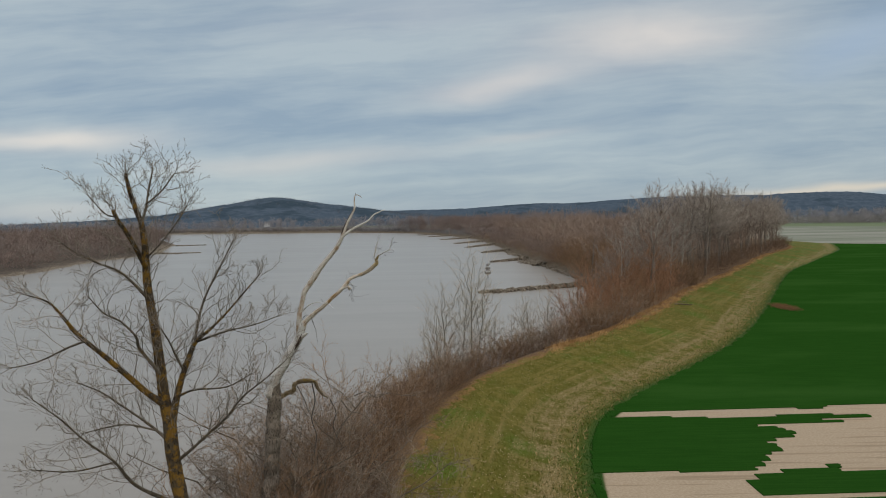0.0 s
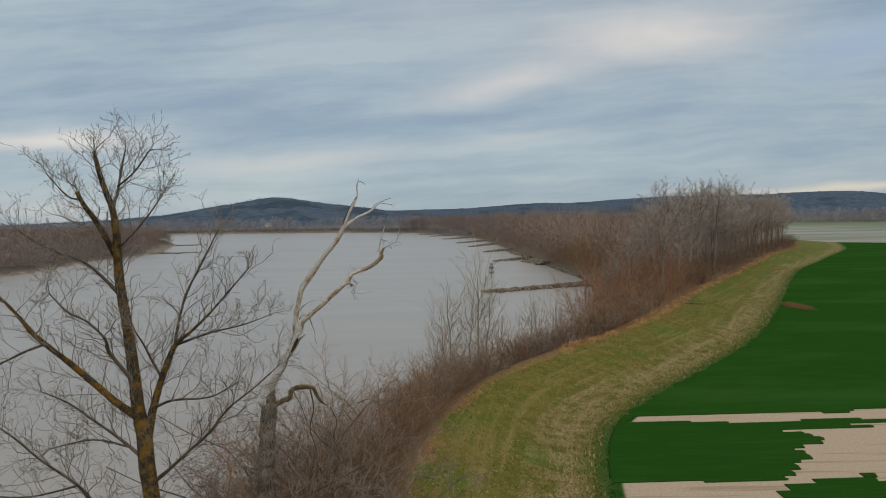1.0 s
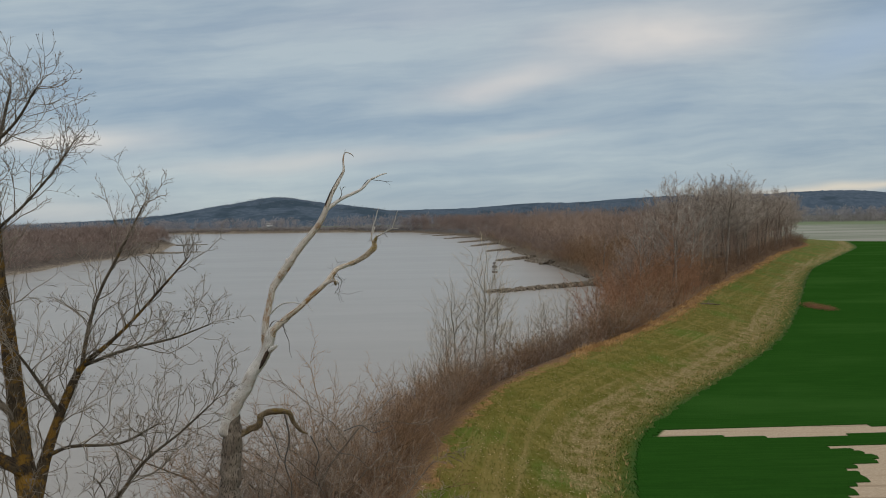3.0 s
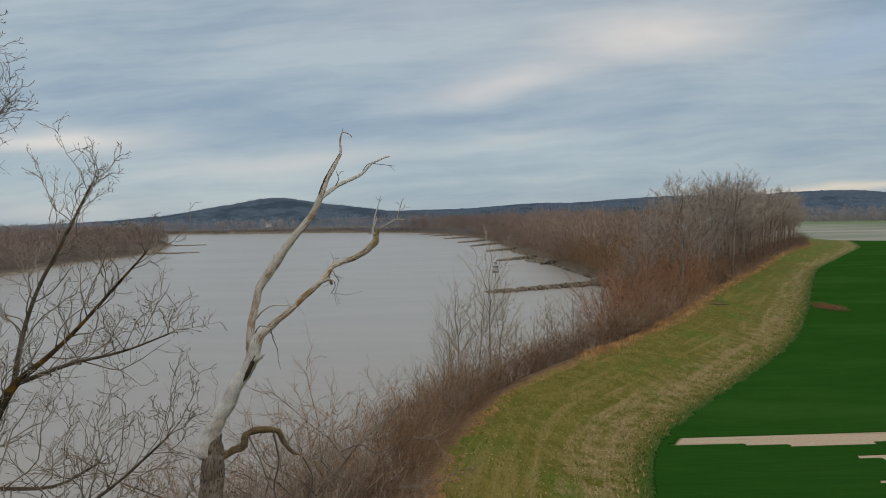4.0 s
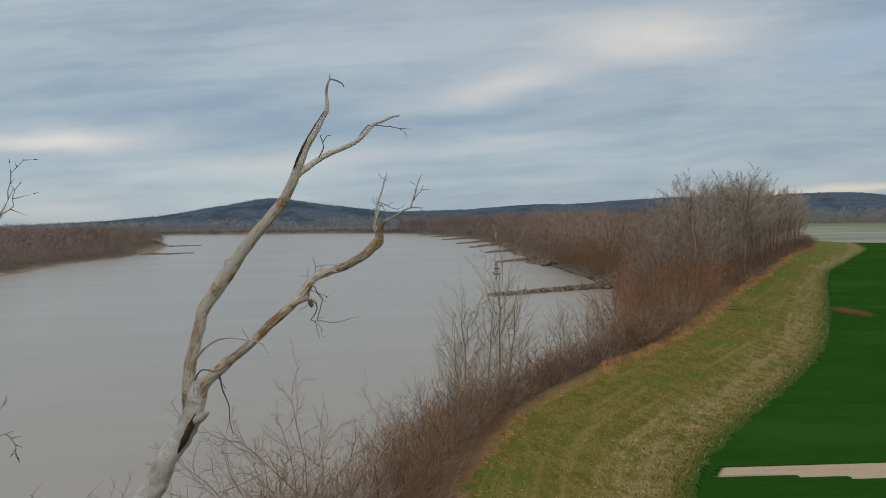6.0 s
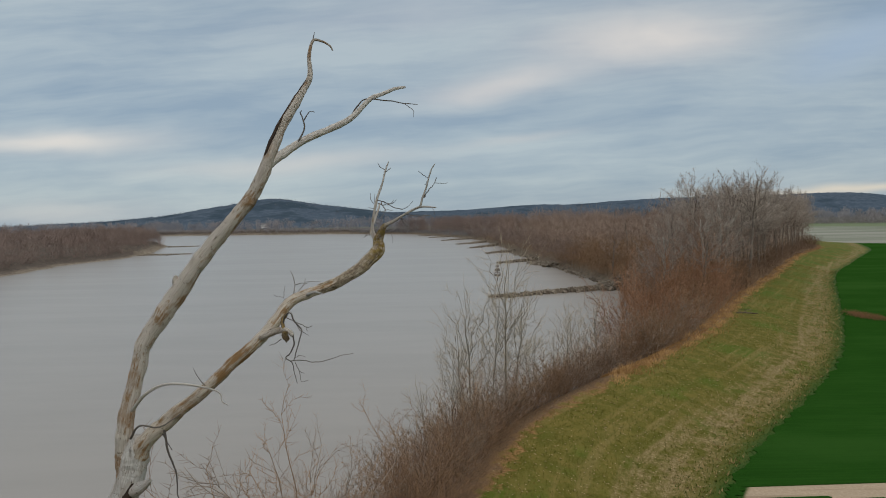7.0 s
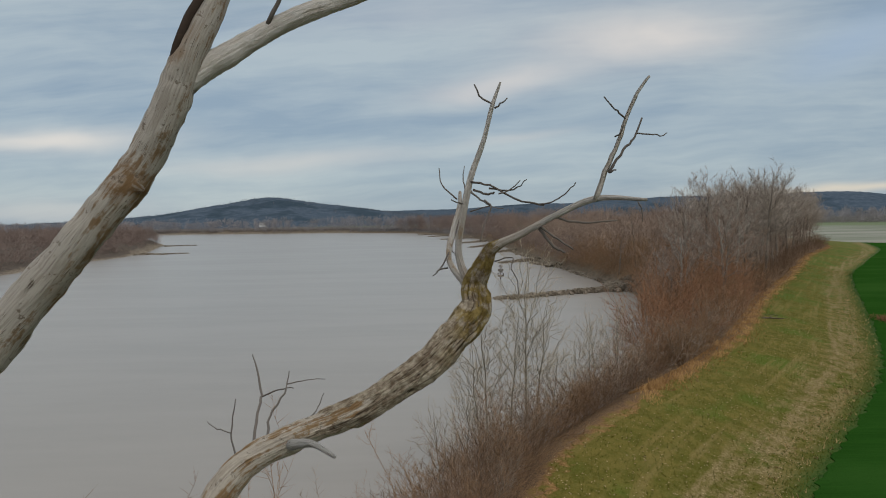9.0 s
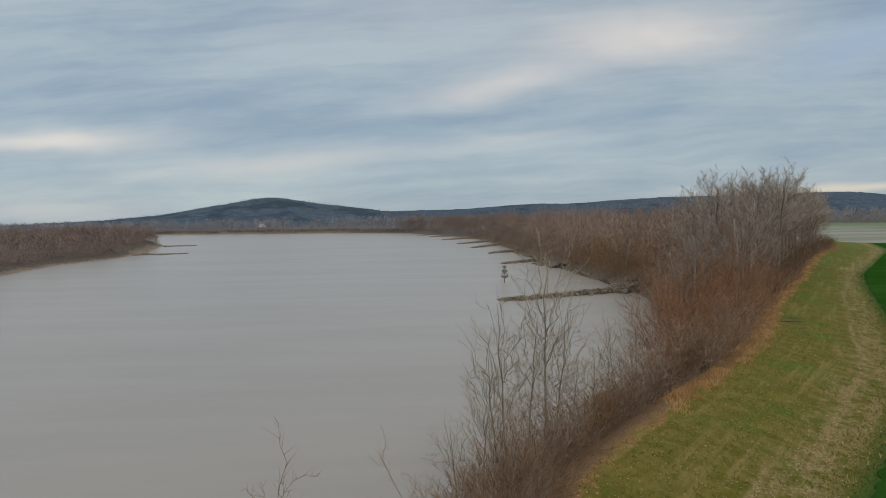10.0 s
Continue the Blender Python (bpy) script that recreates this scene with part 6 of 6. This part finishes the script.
def leaves(count, seed):
    """Curled fallen leaves: two small bent halves each."""
    r = np.random.default_rng(seed)
    y = 26 + 60 * r.uniform(0, 1, count * 4) ** 1.5
    x = np.interp(y, BANK[:56, 1], BANK[:56, 0]) + r.uniform(0, 16, count * 4)
    z, _, across, field, _ = land(x, y)
    ok = np.nonzero((across > 0) & (field < 0))[0][:count]
    x, y, z = x[ok], y[ok], z[ok] + 0.03
    n = len(x)
    a, s = r.uniform(0, 6.28, n), r.uniform(0.03, 0.06, n)
    d, e = np.stack([np.cos(a), np.sin(a)], 1) * s[:, None], np.stack([-np.sin(a), np.cos(a)], 1) * s[:, None] * 0.7
    c = np.stack([x, y], 1)
    up = r.uniform(0.01, 0.06, n)
    v = np.stack([np.column_stack([c - d, z]), np.column_stack([c - e, z + up]), np.column_stack([c + d, z + 0.01]), np.column_stack([c + e, z + up])], 1).reshape(-1, 3)
    i = np.arange(n)[:, None] * 4
    f = np.concatenate([i + np.array([[0, 1, 2]]), i + np.array([[0, 2, 3]])]).tolist()
    return tagged(mesh_object("fallen_leaves", v.tolist(), f, mat_leaf, smooth=False), "pale curled leaves scattered on the grass", "leaves", kind="stuff")


leaves(3000, 74)


# ---- small things ----
def box_bm(bm, lo, hi):
    r = bmesh.ops.create_cube(bm, size=1.0)
    for v in r["verts"]:
        v.co = Vector([lo[k] + (v.co[k] + 0.5) * (hi[k] - lo[k]) for k in range(3)])
    return r["verts"]


def river_marker(x, y):
    root = tagged(new("river_marker"), "rusty river marker on a post with round and square boards", "navigation marker")
    root.location = (x, y, WATER)
    tube = Tubes()
    tube.add([(0, 0, -1.5), (0, 0, 1.5), (0.03, 0, 4.3)], [0.11, 0.10, 0.08], 10)
    under(tube.build("post", mat_rust), root)
    for z, r in ((3.9, 0.42), (2.9, 0.62), (1.9, 0.72)):
        ring = Tubes()
        a = np.linspace(0, 2 * np.pi, 17)
        ring.add(np.stack([np.cos(a) * r, np.full(17, -0.14), z + np.sin(a) * r * 0.55], axis=1), np.full(17, 0.10), 6)
        under(ring.build("ring", mat_rust), root)
    bm = bmesh.new()
    box_bm(bm, (-0.7, -0.2, 2.7), (0.7, -0.12, 3.1))
    part("board", bm, mat_board, root)
    bm = bmesh.new()
    box_bm(bm, (-0.8, -0.2, 1.2), (0.8, -0.12, 1.75))
    part("board", bm, mat_board, root)


river_marker(12.6, 174.8)


def farmhouse(x, y, z, w, d, h, turn, label):
    root = tagged(new("farmhouse"), label, "house")
    root.matrix_basis = pose(x, y, z, 0, 0, turn)
    bm = bmesh.new()
    box_bm(bm, (-w / 2, -d / 2, -1), (w / 2, d / 2, h))
    wall = part("wall", bm, mat_white, root)
    bm = bmesh.new()
    vs = [bm.verts.new(c) for c in ((-w / 2 - 0.5, -d / 2 - 0.5, h), (w / 2 + 0.5, -d / 2 - 0.5, h), (w / 2 + 0.5, d / 2 + 0.5, h), (-w / 2 - 0.5, d / 2 + 0.5, h), (-w / 2 - 0.5, 0, h + d * 0.4), (w / 2 + 0.5, 0, h + d * 0.4))]
    for f in ((0, 1, 5, 4), (2, 3, 4, 5), (0, 4, 3), (1, 2, 5), (0, 3, 2, 1)):
        bm.faces.new([vs[i] for i in f])
    part("roof", bm, mat_roof, root)
    for k in range(3):
        bm = bmesh.new()
        cx = -w / 3 + k * w / 3
        box_bm(bm, (cx - 0.6, -d / 2 - 0.05, 1.2), (cx + 0.6, -d / 2 + 0.02, 2.8))
        part("window", bm, mat_pane, wall)


farmhouse(-283, 985, 6, 9, 7, 4, 8, "small white farmhouse among trees on the far shore")
farmhouse(520, 690, 0, 9, 6, 3.5, -20, "white farm building before the far woods")


def drift_log(x, y, long, r, turn, seed):
    q = np.random.default_rng(seed)
    s = np.linspace(-0.5, 0.5, 9)
    px, py = x + np.cos(turn) * s * long, y + np.sin(turn) * s * long
    zz = np.array([height(a, b) for a, b in zip(px, py)]) + r * 0.75
    tube = Tubes()
    tube.add(np.stack([px, py, zz], 1) + q.normal(0, 0.03, (9, 3)), r * np.linspace(1, 0.5, 9), 8, 0.08, q)
    for k in range(4):
        i = 2 + k
        tube.add([(px[i], py[i], zz[i]), (px[i] + q.normal(0, 0.3), py[i] + q.normal(0, 0.3), zz[i] + 0.3), (px[i] + q.normal(0, 0.6), py[i] + q.normal(0, 0.6), zz[i] + 0.45)], [r * 0.35, r * 0.25, r * 0.1], 5)
    return tagged(tube.build("fallen_log", mat_snag_bark), "bleached fallen log lying on the grass by the brush", "log")


drift_log(33.2, 84.6, 2.6, 0.085, 0.15, 81)
for k in range(9):
    q = np.random.default_rng(300 + k)
    tagged(drift_log(39.5 + q.normal(0, 2.2), 150.5 + q.normal(0, 2.6), q.uniform(2, 5), q.uniform(0.12, 0.25), q.uniform(0, 3.1), 310 + k), "bleached driftwood log stranded on the bank", "log", "stranded driftwood")
rng = np.random.default_rng(83)
patch = []
for k in range(420):
    a, r = rng.uniform(0, 6.28), math.sqrt(rng.uniform(0, 1))
    patch.append((49.4 + math.cos(a) * r * 1.1 + rng.normal(0, 0.35), 88.6 + math.sin(a) * r * 3.2, 0.0, rng.uniform(0.25, 0.7)))
mat_weed = twig_material("red-brown weeds", (0.14, 0.06, 0.033), (0.33, 0.155, 0.08))
far_woods("weed_patch", patch, mat_weed, 8, 84, "low patch of red-brown dead weeds in the wheat", 0.03, 0.5)
